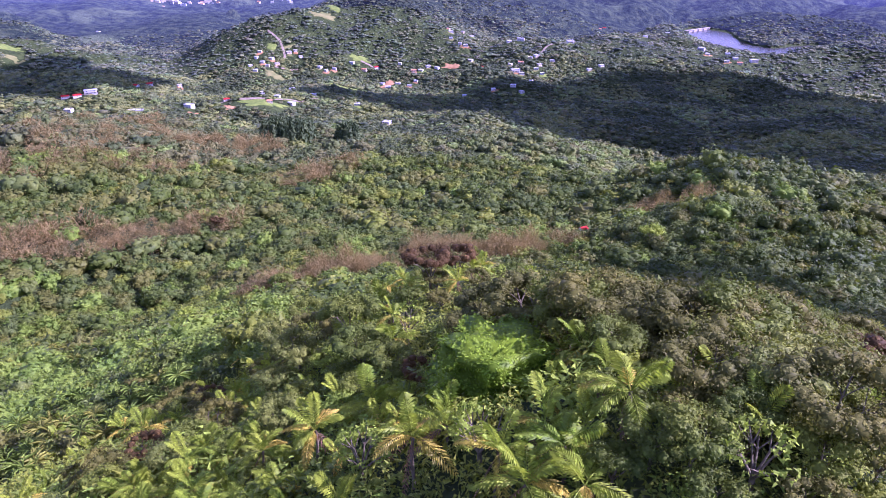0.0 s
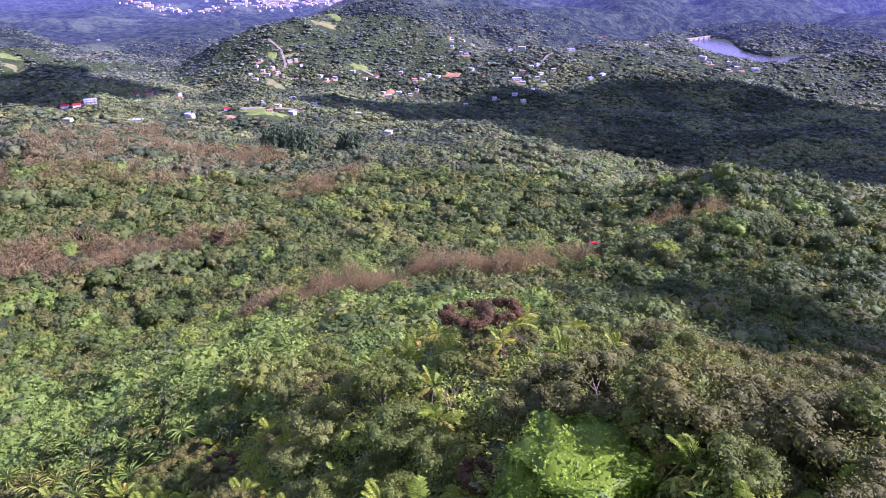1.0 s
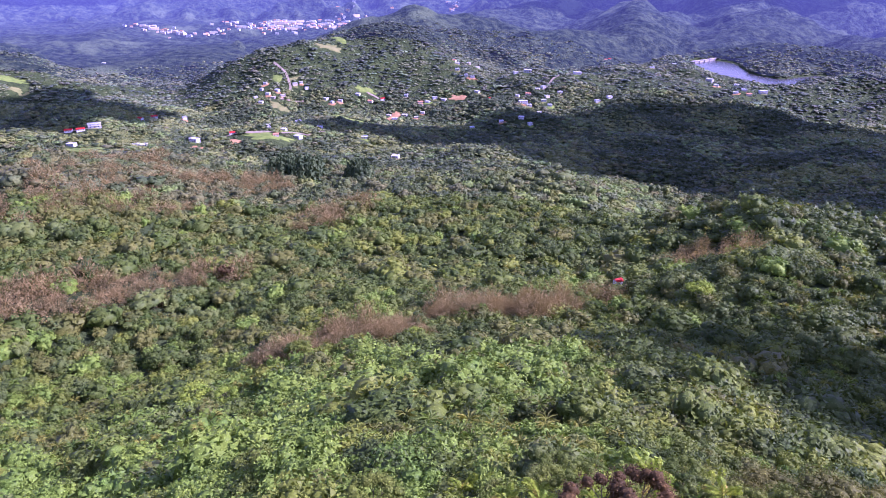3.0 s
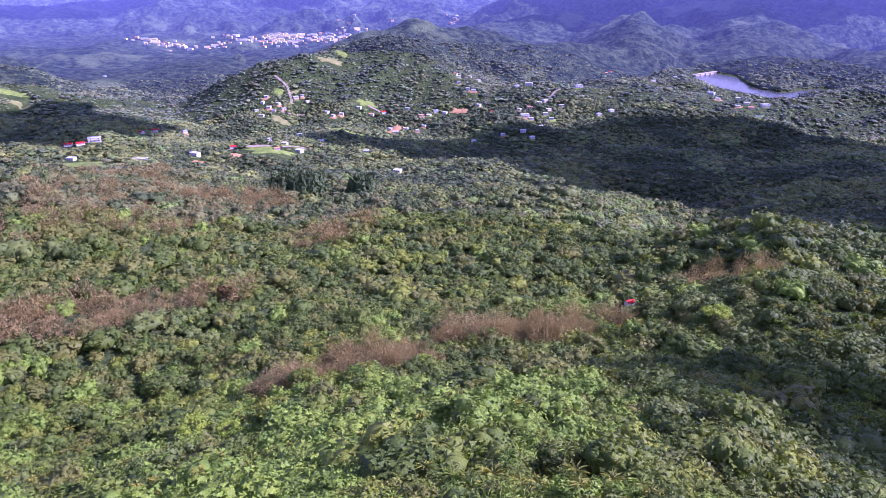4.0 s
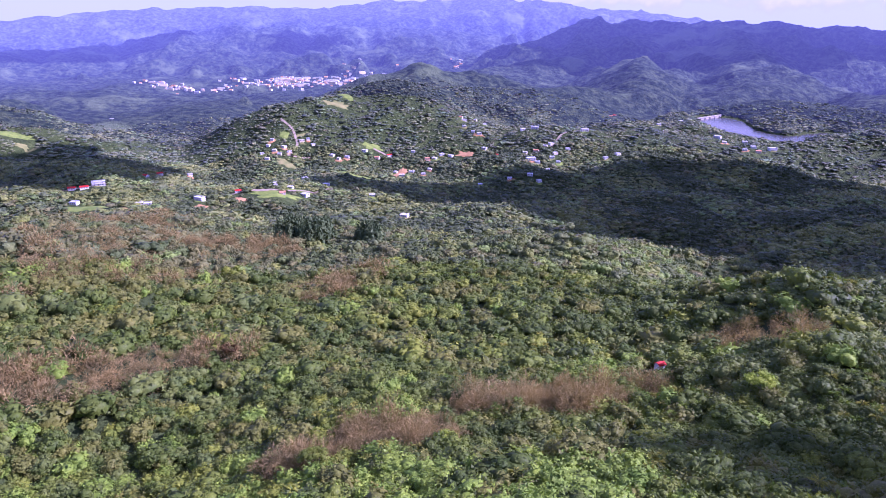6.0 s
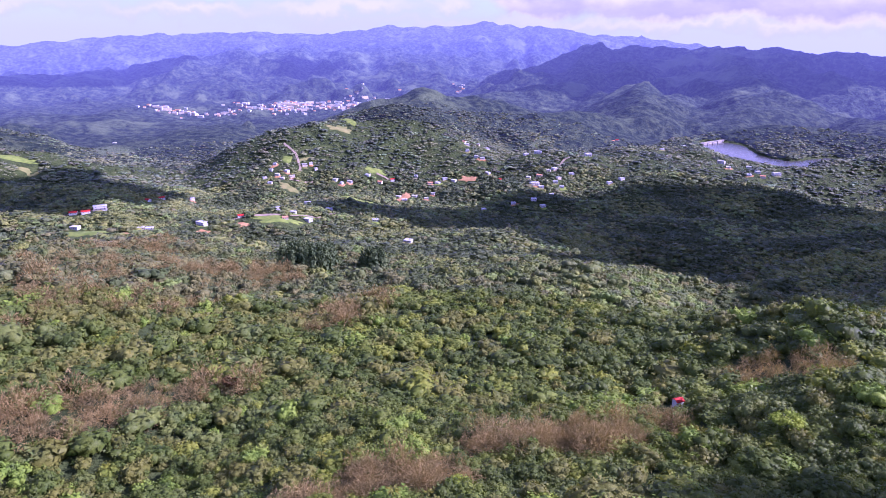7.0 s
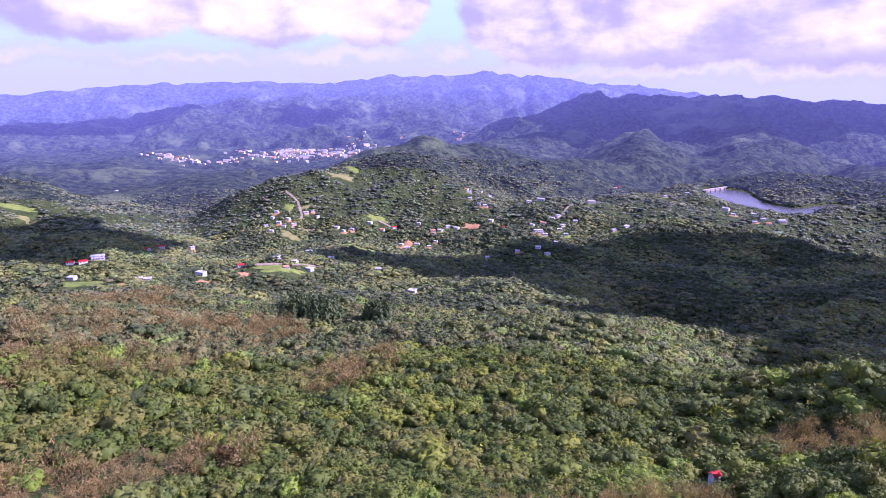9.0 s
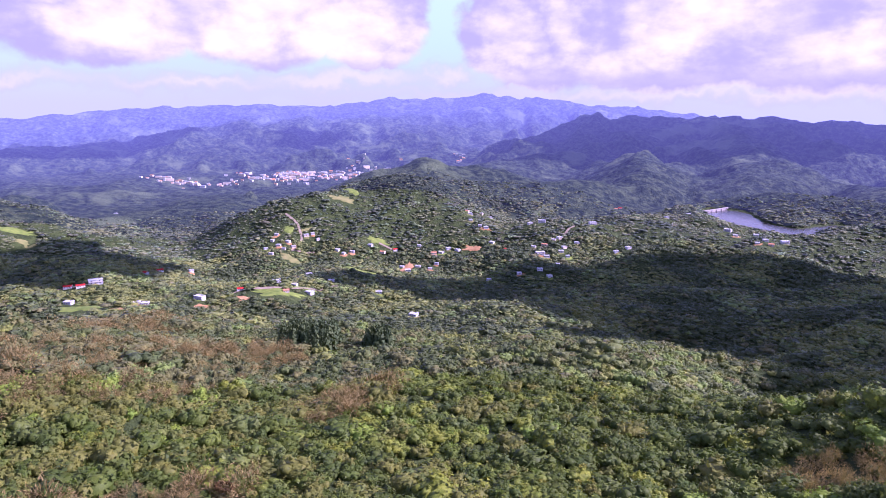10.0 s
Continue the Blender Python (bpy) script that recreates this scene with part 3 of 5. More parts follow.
# ---------------------------------------------------------------- the far ranges, with haze painted on as a glow
def far_sheet(r0, r1, label):
    """One far tract of country, a little proud of the land below it."""
    a = np.radians(np.arange(-43, 43.01, 0.25))
    r = np.linspace(r0, r1, int((r1 - r0) / 16))
    x, y = np.outer(r, np.sin(a)), np.outer(r, np.cos(a))
    i, j = np.meshgrid(np.arange(len(r) - 1), np.arange(len(a) - 1), indexing="ij")
    q = np.stack([i * len(a) + j, i * len(a) + j + 1, (i + 1) * len(a) + j + 1, (i + 1) * len(a) + j], -1).reshape(-1, 4)
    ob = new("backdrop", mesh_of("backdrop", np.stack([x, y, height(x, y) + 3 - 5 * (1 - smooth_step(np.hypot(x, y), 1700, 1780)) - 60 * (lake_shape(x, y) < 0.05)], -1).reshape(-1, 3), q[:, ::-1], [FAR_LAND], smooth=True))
    return tagged(ob, label, "mountains", kind="structure")


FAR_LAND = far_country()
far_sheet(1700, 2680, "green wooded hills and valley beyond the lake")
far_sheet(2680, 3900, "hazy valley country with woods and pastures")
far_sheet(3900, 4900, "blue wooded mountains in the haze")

# ---------------------------------------------------------------- woods
rng = np.random.default_rng(7)


def leaves_at(centre, normal, length, width, rng, lean=0.5):
    """Pointed leaf sprays round given centres, facing roughly along the normals."""
    n = normal + lean * rng.normal(size=normal.shape)
    n /= np.linalg.norm(n, axis=1, keepdims=True)
    t = np.cross(n, rng.normal(size=n.shape))
    t /= np.linalg.norm(t, axis=1, keepdims=True)
    b = np.cross(n, t)
    l, w = length[:, None] / 2, width[:, None] / 2
    v = np.stack([centre - t * l + b * w, centre - t * l * 0.7 - b * w, centre + t * l], 1)
    return v.reshape(-1, 3), np.arange(3 * len(centre)).reshape(-1, 3)


def lump(rng, steps=2, jitter=0.12):
    """A rough rounded body of quads, radius about 1."""
    g = np.linspace(-1, 1, steps + 1)
    u, v = np.meshgrid(g, g, indexing="ij")
    keys, verts, quads = {}, [], []
    for axis in range(3):
        for side in (-1, 1):
            ids = np.zeros(u.shape, int)
            for (i, j), a in np.ndenumerate(u):
                p = np.insert(np.array([a, v[i, j]]), axis, side)
                k = tuple(np.round(p, 4))
                if k not in keys:
                    keys[k] = len(verts)
                    verts.append(p / np.linalg.norm(p) * (1 + jitter * rng.normal()))
                ids[i, j] = keys[k]
            flip = (side > 0) != (axis == 1)
            for i in range(steps):
                for j in range(steps):
                    q = [ids[i, j], ids[i + 1, j], ids[i + 1, j + 1], ids[i, j + 1]]
                    quads.append(q if flip else q[::-1])
    return np.array(verts), np.array(quads)


def merge(parts):
    """Joins meshes; quads become triangles."""
    vs, qs, n = [], [], 0
    for v, q in parts:
        if q.shape[1] == 4:
            q = np.concatenate([q[:, [0, 1, 2]], q[:, [0, 2, 3]]])
        vs.append(v)
        qs.append(q + n)
        n += len(v)
    return np.concatenate(vs), np.concatenate(qs)


ICO = [(math.cos(a) * r, math.sin(a) * r, z) for r, z, off, n in ((0.0, 1.0, 0, 1), (0.894, 0.447, 0, 5), (0.894, -0.447, 0.628, 5)) for a in (off + 6.2832 * k / 5 for k in range(n))]
ICO_FACES = [(0, 1 + k, 1 + (k + 1) % 5) for k in range(5)] + [(1 + k, 6 + k, 1 + (k + 1) % 5) for k in range(5)] + [(1 + (k + 1) % 5, 6 + k, 6 + (k + 1) % 5) for k in range(5)]


def cap(rng, jitter=0.1):
    """A small rounded cap, open below."""
    a = rng.uniform(0, 6.283)
    v = np.array(ICO) * (1 + jitter * rng.normal(size=(11, 1)))
    v = np.stack([v[:, 0] * math.cos(a) - v[:, 1] * math.sin(a), v[:, 0] * math.sin(a) + v[:, 1] * math.cos(a), v[:, 2]], 1)
    return v, np.array(ICO_FACES)


def body_shape(rng, lobes, jitter=0.1):
    """The leaf mass of a crown: a broad low dome heaped with smaller domes, open below."""
    v, q = cap(rng, jitter)
    parts = [(v * (0.86, 0.86, 0.50) + (0, 0, 0.22), q)]
    for k in range(lobes):
        a, e = 2.4 * k + rng.uniform(-0.4, 0.4), math.asin(min(1.0, (k + 0.7) / (lobes + 0.2)))
        s = rng.uniform(0.24, 0.44)
        v, q = cap(rng, jitter)
        v = v * (s, s, 0.85 * s) + (0.70 * math.cos(a) * math.cos(e), 0.70 * math.sin(a) * math.cos(e), 0.24 + 0.40 * math.sin(e))
        parts.append((v, q))
    return merge(parts)


def crown_shape(rng, lobes, leaves, leaf, lean=0.4, inner=0.86, heart=0):
    """A crown about 1 in radius: small leaf sprays heaped in uneven lobes round a smaller inner mass, itself with some lobes."""
    v, q = body_shape(rng, lobes)
    n = np.cross(v[q[:, 1]] - v[q[:, 0]], v[q[:, 2]] - v[q[:, 0]])
    area = np.linalg.norm(n, axis=1)
    n = n / area[:, None]
    pick = rng.choice(len(q), leaves, p=area / area.sum())
    w = rng.dirichlet((1, 1, 1), leaves)
    p = (v[q[pick]] * w[:, :, None]).sum(1) + n[pick] * rng.uniform(-0.05, 0.13, leaves)[:, None]
    size = leaf * rng.uniform(0.55, 1.45, leaves)
    keep = 15 * (1 + heart)
    core = (v[:11 * (1 + heart)] * (inner, inner, inner * 0.95), q[:keep] if len(q) >= keep else q)
    return merge([leaves_at(p, n[pick] + (0, 0, 0.2), size, size * rng.uniform(0.6, 0.95, leaves), rng, lean), core])


def twig_shape(rng, twigs, length=0.5, thick=0.07):
    """A leafless, finely branched crown: a rounded haze of thin twigs over a few forked limbs."""
    d = rng.normal(size=(twigs, 3))
    d[:, 2] = np.abs(d[:, 2]) + 0.02
    d /= np.linalg.norm(d, axis=1, keepdims=True)
    az_ = np.arctan2(d[:, 1], d[:, 0])
    lumpy = 1 + 0.22 * np.sin(3 * az_ + rng.uniform(0, 6)) * d[:, 2] + 0.15 * np.sin(5 * az_ + rng.uniform(0, 6))
    p = d * (rng.uniform(0.3, 1.0, twigs) ** 0.5 * lumpy)[:, None] * (0.95, 0.95, 0.85)
    d2 = d + 0.6 * rng.normal(size=d.shape) + (0, 0, 0.15)
    d2 /= np.linalg.norm(d2, axis=1, keepdims=True)
    side = np.cross(d2, rng.normal(size=d.shape))
    side /= np.linalg.norm(side, axis=1, keepdims=True)
    l = length * rng.uniform(0.5, 1.2, twigs)[:, None]
    w = thick * rng.uniform(0.6, 1.6, twigs)[:, None] / 2
    v = np.stack([p - d2 * l * 0.4 + side * w, p - d2 * l * 0.4 - side * w, p + d2 * l * 0.6], 1)
    return v.reshape(-1, 3), np.arange(3 * twigs).reshape(-1, 3)


def spray_shape(rng, leaves, leaf):
    """A low shrub of loose leaf sprays, with no solid mass."""
    d = rng.normal(size=(leaves, 3))
    d[:, 2] = np.abs(d[:, 2])
    d /= np.linalg.norm(d, axis=1, keepdims=True)
    p = d * rng.uniform(0.35, 1.05, leaves)[:, None] * (1, 1, 0.9)
    size = leaf * rng.uniform(0.6, 1.5, leaves)
    return leaves_at(p, d + (0, 0, 0.6), size, size * rng.uniform(0.3, 0.5, leaves), rng, 0.6)


def frond_shape(rng, fronds, wide=0.11):
    """A rosette of long arching leaves."""
    parts = []
    for k in range(fronds):
        a, up = rng.uniform(0, 6.283), rng.uniform(0.1, 1.3)
        out, side = np.array([math.cos(a), math.sin(a), 0]), np.array([-math.sin(a), math.cos(a), 0])
        p = [out * s * math.cos(up * (1 - 0.75 * s)) + np.array([0, 0, s * math.sin(up) - 0.55 * s * s]) for s in (0.05, 0.5, 1.0)]
        w = side * wide
        v = np.array([p[0], p[1] - w, p[1] + w, p[2]])
        parts.append((v + (0, 0, 0.6), np.array([[0, 1, 3, 2]])))
    return merge(parts)


def joined(name, shapes, which, place, turn, scale, kinds, materials):
    """Many plants in one mesh: shape, place, turn, size (3) and material of each."""
    vs, qs, ms, n = [], [], [], 0
    for s, (v, q) in enumerate(shapes):
        sel = np.nonzero(which == s)[0]
        if not len(sel):
            continue
        c, k = np.cos(turn[sel])[:, None], np.sin(turn[sel])[:, None]
        p = v[None] * scale[sel][:, None, :]
        out = np.stack([p[..., 0] * c - p[..., 1] * k, p[..., 0] * k + p[..., 1] * c, p[..., 2]], -1) + place[sel][:, None, :]
        vs.append(out.reshape(-1, 3))
        qs.append((q[None] + (n + len(v) * np.arange(len(sel)))[:, None, None]).reshape(-1, 3))
        ms.append(np.repeat(kinds[sel], len(q)))
        n += len(v) * len(sel)
    me = mesh_of(name, np.concatenate(vs), np.concatenate(qs), materials, np.concatenate(ms), smooth=True)
    return new(name, me)


def in_stands(x, y, stands):
    inside = np.zeros(x.shape, bool)
    for cx, cy, a, b, turn in stands:
        c, s = math.cos(radians(turn)), math.sin(radians(turn))
        u, v = (x - cx) * c + (y - cy) * s, -(x - cx) * s + (y - cy) * c
        inside |= (u / a) ** 2 + (v / b) ** 2 < 0.75 + 0.5 * value_noise(x / 9, y / 9, 77)
    return inside


def scatter(r0, r1, spacing, spread=0.69, seed=1, flanks=False):
    """Uneven rows of places in a ring sector ahead of the start, one per spacing squared."""
    g = np.random.default_rng(seed)
    n = int(2 * r1 / spacing) + 2
    xs, ys = np.meshgrid(np.arange(-n, n) * spacing, np.arange(-14 if flanks else -4, n) * spacing)
    x = (xs + g.uniform(-0.5, 0.5, xs.shape) * spacing).ravel()
    y = (ys + g.uniform(-0.5, 0.5, xs.shape) * spacing).ravel()
    d = np.hypot(x, y)
    keep = (d >= r0) & (d < r1) & (np.abs(x) < spread * y + 25)
    if flanks:
        keep = (d < r1) & ((np.abs(x) >= spread * y + 25) | (d < 14)) & (y > -80)
    x, y = x[keep], y[keep]
    free = np.ones(x.shape, bool)
    for cx, cy, r in CLEARINGS:
        free &= np.hypot(x - cx, y - cy) > r * (0.8 + 0.4 * value_noise(x / 8, y / 8, 5))
    free &= lake_shape(x, y) > 0.04
    free &= (np.hypot(x + 149, y - 643) > 28) & (np.hypot(x + 90, y - 628) > 13)
    free &= ~in_stands(x, y, [p[:5] for p in PATCHES])
    # low growth only on the near side of the larger clearings
    free &= ~in_stands(x, y, [(cx * (1 - 15 / math.hypot(cx, cy)), cy * (1 - 15 / math.hypot(cx, cy)), a, b, turn) for cx, cy, a, b, turn, _ in PATCHES if a > 15])
    return x[free], y[free]


def species(x, y, g):
    """Which leaf colour grows where: drifts of kin, with many strays."""
    d = fbm(x / 60, y / 60, 3, 21) + 0.20 * g.normal(size=x.shape)
    k = np.digitize(d, [0.24, 0.36, 0.46, 0.58, 0.67, 0.78])
    return np.choose(k, [7, 4, 0, 1, 8, 2, 3])


LOW = [leaf_material("scrub_" + n, (1.5 * a[0], 1.5 * a[1], a[2]), (1.6 * b[0], 1.6 * b[1], b[2]), 0.6, 0.3, 0.2, 3.2) for n, a, b in GREEN_TONES]
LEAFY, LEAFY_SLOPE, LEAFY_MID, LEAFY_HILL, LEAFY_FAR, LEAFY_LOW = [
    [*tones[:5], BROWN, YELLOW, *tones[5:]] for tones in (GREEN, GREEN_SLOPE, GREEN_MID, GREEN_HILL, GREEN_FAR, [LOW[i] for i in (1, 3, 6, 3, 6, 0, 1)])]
shape_rng = np.random.default_rng(3)
CROWN_NEAR = [crown_shape(shape_rng, 7, 420, 0.15, 0.45, 0.86, 7) for _ in range(7)]
CROWN_A = [crown_shape(shape_rng, 7, 300, 0.145, 0.42, 0.87, 7) for _ in range(9)]
CROWN_B = [crown_shape(shape_rng, 5, 120, 0.2, 0.4, 0.9, 4) for _ in range(10)]
CROWN_SLOPE = [crown_shape(shape_rng, 4, 52, 0.27, 0.4, 0.9, 3) for _ in range(10)]
CROWN_C = [crown_shape(shape_rng, 3, 13, 0.56, 0.45, 0.8) for _ in range(12)]
CROWN_HILL = [crown_shape(shape_rng, 2, 9, 0.62, 0.45, 0.84) for _ in range(12)]
CROWN_D = [crown_shape(shape_rng, 1, 5, 0.8, 0.45, 0.85) for _ in range(10)]
SPRAYS = [spray_shape(shape_rng, 130, 0.24) for _ in range(6)]
TWIGS_A = [twig_shape(shape_rng, 1000, 0.2, 0.021) for _ in range(4)]
TWIGS_B = [twig_shape(shape_rng, 420, 0.24, 0.036) for _ in range(4)]
TWIGS_C = [twig_shape(shape_rng, 80, 0.4, 0.1) for _ in range(3)]
FRONDS = [frond_shape(shape_rng, 24, 0.06) for _ in range(3)]


def woods(name, label, r0, r1, spacing, crowns, twigs, radius, seed, leaf_kinds, fronds=(), flanks=False):
    g = np.random.default_rng(seed)
    x, y = scatter(r0, r1, spacing, seed=seed, flanks=flanks)
    if r0 >= 1500:
        # the woods thin out into open country
        stay = g.uniform(size=x.shape) > 0.75 * smooth_step(np.hypot(x, y), 1800, 2130)
        x, y = x[stay], y[stay]
    kind = species(x, y, g)
    if r0 >= 700:
        bright = fbm(x / 85, y / 85, 2, 63) + 0.08 * g.normal(size=x.shape)
        kind[bright > 0.66] = 8
        kind[bright < 0.36] = 7
    kind[in_stands(x, y, LIGHT_STANDS) & (g.uniform(size=x.shape) < 0.6)] = 3
    dry = in_stands(x, y, DRY_SIDE) & np.isin(kind, (3, 8, 1)) & (g.uniform(size=x.shape) < 0.75)
    kind[dry] = np.where(g.uniform(size=dry.sum()) < 0.6, 4, 0)
    deep = in_stands(x, y, DARK_STANDS) & (g.uniform(size=x.shape) < 0.6)
    kind[deep] = np.where(g.uniform(size=deep.sum()) < 0.4, 0, np.where(g.uniform(size=deep.sum()) < 0.25, 7, 2))
    brown = in_stands(x, y, BROWN_STANDS) & (g.uniform(size=x.shape) < 0.86)
    thin = in_stands(x, y, THIN_STANDS)
    kind[thin & (g.uniform(size=x.shape) < 0.7)] = 4
    brown |= thin & (value_noise(x / 12, y / 12, 90) + 0.25 * g.normal(size=x.shape) > 0.66)
    glade = in_stands(x, y, GLADES)
    kind[glade], brown = 3, brown & ~glade
    which = g.integers(0, len(crowns), len(x))
    if twigs:
        which[brown] = len(crowns) + g.integers(0, len(twigs), brown.sum())
    kind[brown] = 5 if twigs else 4
    r = radius * np.exp(0.30 * g.normal(size=x.shape).clip(-2, 1.7)) * (0.50 + 1.0 * fbm(x / 32, y / 32, 2, 8))
    r[brown] *= 1.1
    tall = r ** 0.8 * radius ** 0.2 * g.uniform(0.75, 1.35, len(x)) * np.where(brown, g.uniform(0.8, 1.6, len(x)), 1.0)
    z = height(x, y) + r * g.uniform(-0.2, 0.55, len(x)) * 0.8 - 0.4 - (2.5 if r0 > 1400 else 0.0)
    if r0 > 100:
        tall = tall * (0.5 if r0 > 1400 else 0.62 if r0 > 700 else 0.9)
    if r0 >= 1500:
        z += 0.6 + 3.4 * smooth_step(np.hypot(x, y), 1700, 1780)
    if r0 >= 700:
        z += 0.8
    z[brown] += 1.4
    scale = np.stack([r * g.uniform(0.8, 1.25, len(x)), r * g.uniform(0.8, 1.25, len(x)), tall], 1)
    if fronds:
        # palms push up between the others
        pal = np.nonzero(((fbm(x / 30, y / 30, 2, 40) > 0.64) | in_stands(x, y, PALM_STANDS)) & (g.uniform(size=x.shape) < 0.7) & ~brown)[0]
        x, y = np.append(x, x[pal] + 1.0), np.append(y, y[pal] - 1.0)
        z = np.append(z, z[pal] + tall[pal] * 0.8)
        which = np.append(which, len(crowns) + len(twigs) + g.integers(0, len(fronds), len(pal)))
        kind = np.append(kind, np.where(g.uniform(size=len(pal)) < 0.4, 6, 3))
        scale = np.append(scale, g.uniform(1.6, 2.5, (len(pal), 1)) * np.ones((1, 3)), 0)
    ob = joined(name, [*crowns, *twigs, *fronds], which, np.stack([x, y, z], 1), g.uniform(0, 6.283, len(x)), scale, kind, leaf_kinds)
    return tagged(ob, label, "forest", kind="stuff")


woods("crest_undergrowth", "low leafy green undergrowth between the palms on the crest", 13, 76, 1.5, SPRAYS, (), 1.45, 10, LEAFY_LOW)
woods("flank_scrub", "green scrub on both flanks of the crest", 0, 135, 5.4, CROWN_B, TWIGS_B, 4.4, 16, LEAFY, flanks=True)
woods("hillside_scrub", "dense green scrub and treetops on the near slope", 76, 125, 3.2, CROWN_NEAR, TWIGS_A, 2.3, 11, LEAFY, FRONDS)
woods("hillside_forest", "mixed green forest canopy with brown leafless stands", 125, 330, 5.2, CROWN_A, TWIGS_A, 4.8, 12, LEAFY, FRONDS)
woods("slope_forest", "mixed green forest canopy over the long slope", 330, 520, 6.6, CROWN_B, TWIGS_B, 5.8, 13, LEAFY, FRONDS)
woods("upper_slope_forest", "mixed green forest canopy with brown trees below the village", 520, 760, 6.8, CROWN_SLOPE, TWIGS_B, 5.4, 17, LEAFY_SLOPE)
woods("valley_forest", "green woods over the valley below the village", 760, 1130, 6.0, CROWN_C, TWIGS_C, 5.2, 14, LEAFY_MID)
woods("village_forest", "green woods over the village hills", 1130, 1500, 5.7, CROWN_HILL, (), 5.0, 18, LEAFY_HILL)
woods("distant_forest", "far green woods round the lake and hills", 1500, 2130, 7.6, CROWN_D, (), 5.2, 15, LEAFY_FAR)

# dark planted conifers in two blocks
def conifer_shape(rng, sprays):
    h = rng.uniform(0.0, 1.0, sprays) ** 0.8
    a = rng.uniform(0, 6.283, sprays)
    r = 0.30 * (1.02 - h) + 0.02
    p = np.stack([r * np.cos(a), r * np.sin(a), h], 1)
    n = np.stack([np.cos(a), np.sin(a), np.full(sprays, 0.5)], 1)
    s = (0.10 + 0.18 * (1 - h)) * rng.uniform(0.7, 1.3, sprays)
    return leaves_at(p, n, s, s * 0.7, rng, 0.35)


g = np.random.default_rng(40)
cx = np.concatenate([-149 + g.uniform(-22, 22, 150), -90 + g.uniform(-10, 10, 45)])
cy = np.concatenate([643 + g.uniform(-24, 24, 150), 628 + g.uniform(-12, 12, 45)])
cs = g.uniform(17, 24, len(cx))
pines = joined("conifer_stand", [conifer_shape(g, 60) for _ in range(4)], g.integers(0, 4, len(cx)), np.stack([cx, cy, height(cx, cy)], 1),
               g.uniform(0, 6.283, len(cx)), np.stack([cs * 0.8, cs * 0.8, cs], 1), np.zeros(len(cx), int), [CONIFER])
tagged(pines, "dark green planted conifers in a dense block", "forest", kind="stuff")

# ---------------------------------------------------------------- clouds that shade the land
def cloud_bank(x, y, rx, ry, turn, lift, seed):
    """A heaped cloud with a flat base; its shade falls round x, y."""
    g = np.random.default_rng(seed)
    parts = []
    for k in range(44):
        a, r = g.uniform(0, 6.283), math.sqrt(g.uniform(0, 1))
        v, q = lump(g, 4, 0.05)
        s = g.uniform(0.22, 0.42) * (1.15 - 0.5 * r)
        v = v * (s * rx, s * ry, s * min(rx, ry) * 0.8)
        v[:, 2] = np.maximum(v[:, 2], -0.05 * rx)
        parts.append((v + (r * math.cos(a) * rx * 0.8, r * math.sin(a) * ry * 0.8, 0), q))
    v, q = merge(parts)
    ob = new("cloud", mesh_of("cloud", v, q, [CLOUD], smooth=True))
    at = Vector((x, y, float(height(x, y)))) + to_sun * (lift / to_sun.z)
    ob.matrix_world = pose(*at, 0, 0, turn)
    return tagged(ob, "white cumulus cloud with a flat grey base", "cloud", kind="structure")


cloud_bank(320, 1130, 620, 270, -8, 900, 1)
cloud_bank(400, 840, 320, 240, 20, 900, 2)
cloud_bank(-690, 1210, 210, 290, 20, 900, 3)
cloud_bank(1150, 3350, 1000, 480, -10, 1600, 4)
cloud_bank(-850, 3950, 260, 170, 0, 1500, 5)
cloud_bank(-1950, 3650, 560, 230, 30, 1500, 6)
cloud_bank(92, 182, 56, 70, 0, 800, 7)
cloud_bank(720, 1130, 210, 130, 0, 900, 10)
cloud_bank(285, 605, 62, 80, 0, 800, 8)
cloud_bank(175, 800, 120, 85, -20, 800, 9)


# ---------------------------------------------------------------- open ground
COVER = {"grass": (LAWN, "lawn", "bright green mown grass on the hillside"), "clay": (EARTH, "bare_earth", "bare orange clay cut into the slope"),
         "field": (TAN_FIELD, "dry_field", "dry tan field beside the houses")}
for k, (cx, cy, a, b, turn, what) in enumerate(PATCHES + YARDS):
    mat, name, label = COVER[what]
    n, m = (28, 7) if a > 15 else (16, 5)
    th, rr = np.meshgrid(np.arange(n) * 2 * np.pi / n, np.linspace(0, 1.05, m))
    edge = 0.22 + 1.35 * fbm(3.6 * np.cos(th) + 7 * k, 3.6 * np.sin(th), 3, 60)
    u, v = a * rr * edge * np.cos(th), b * rr * edge * np.sin(th)
    c, s = math.cos(radians(turn)), math.sin(radians(turn))
    px, py = cx + u * c - v * s, cy + u * s + v * c
    pz = height(px, py) + 0.9 * (1.02 - rr ** 4)
    i, j = np.meshgrid(np.arange(m - 1), np.arange(n), indexing="ij")
    jn = (j + 1) % n
    q = np.stack([i * n + j, (i + 1) * n + j, (i + 1) * n + jn, i * n + jn], -1).reshape(-1, 4)
    tagged(new(name, mesh_of(name, np.stack([px, py, pz], -1).reshape(-1, 3), q, [mat], smooth=True)), label, "open ground", kind="structure")


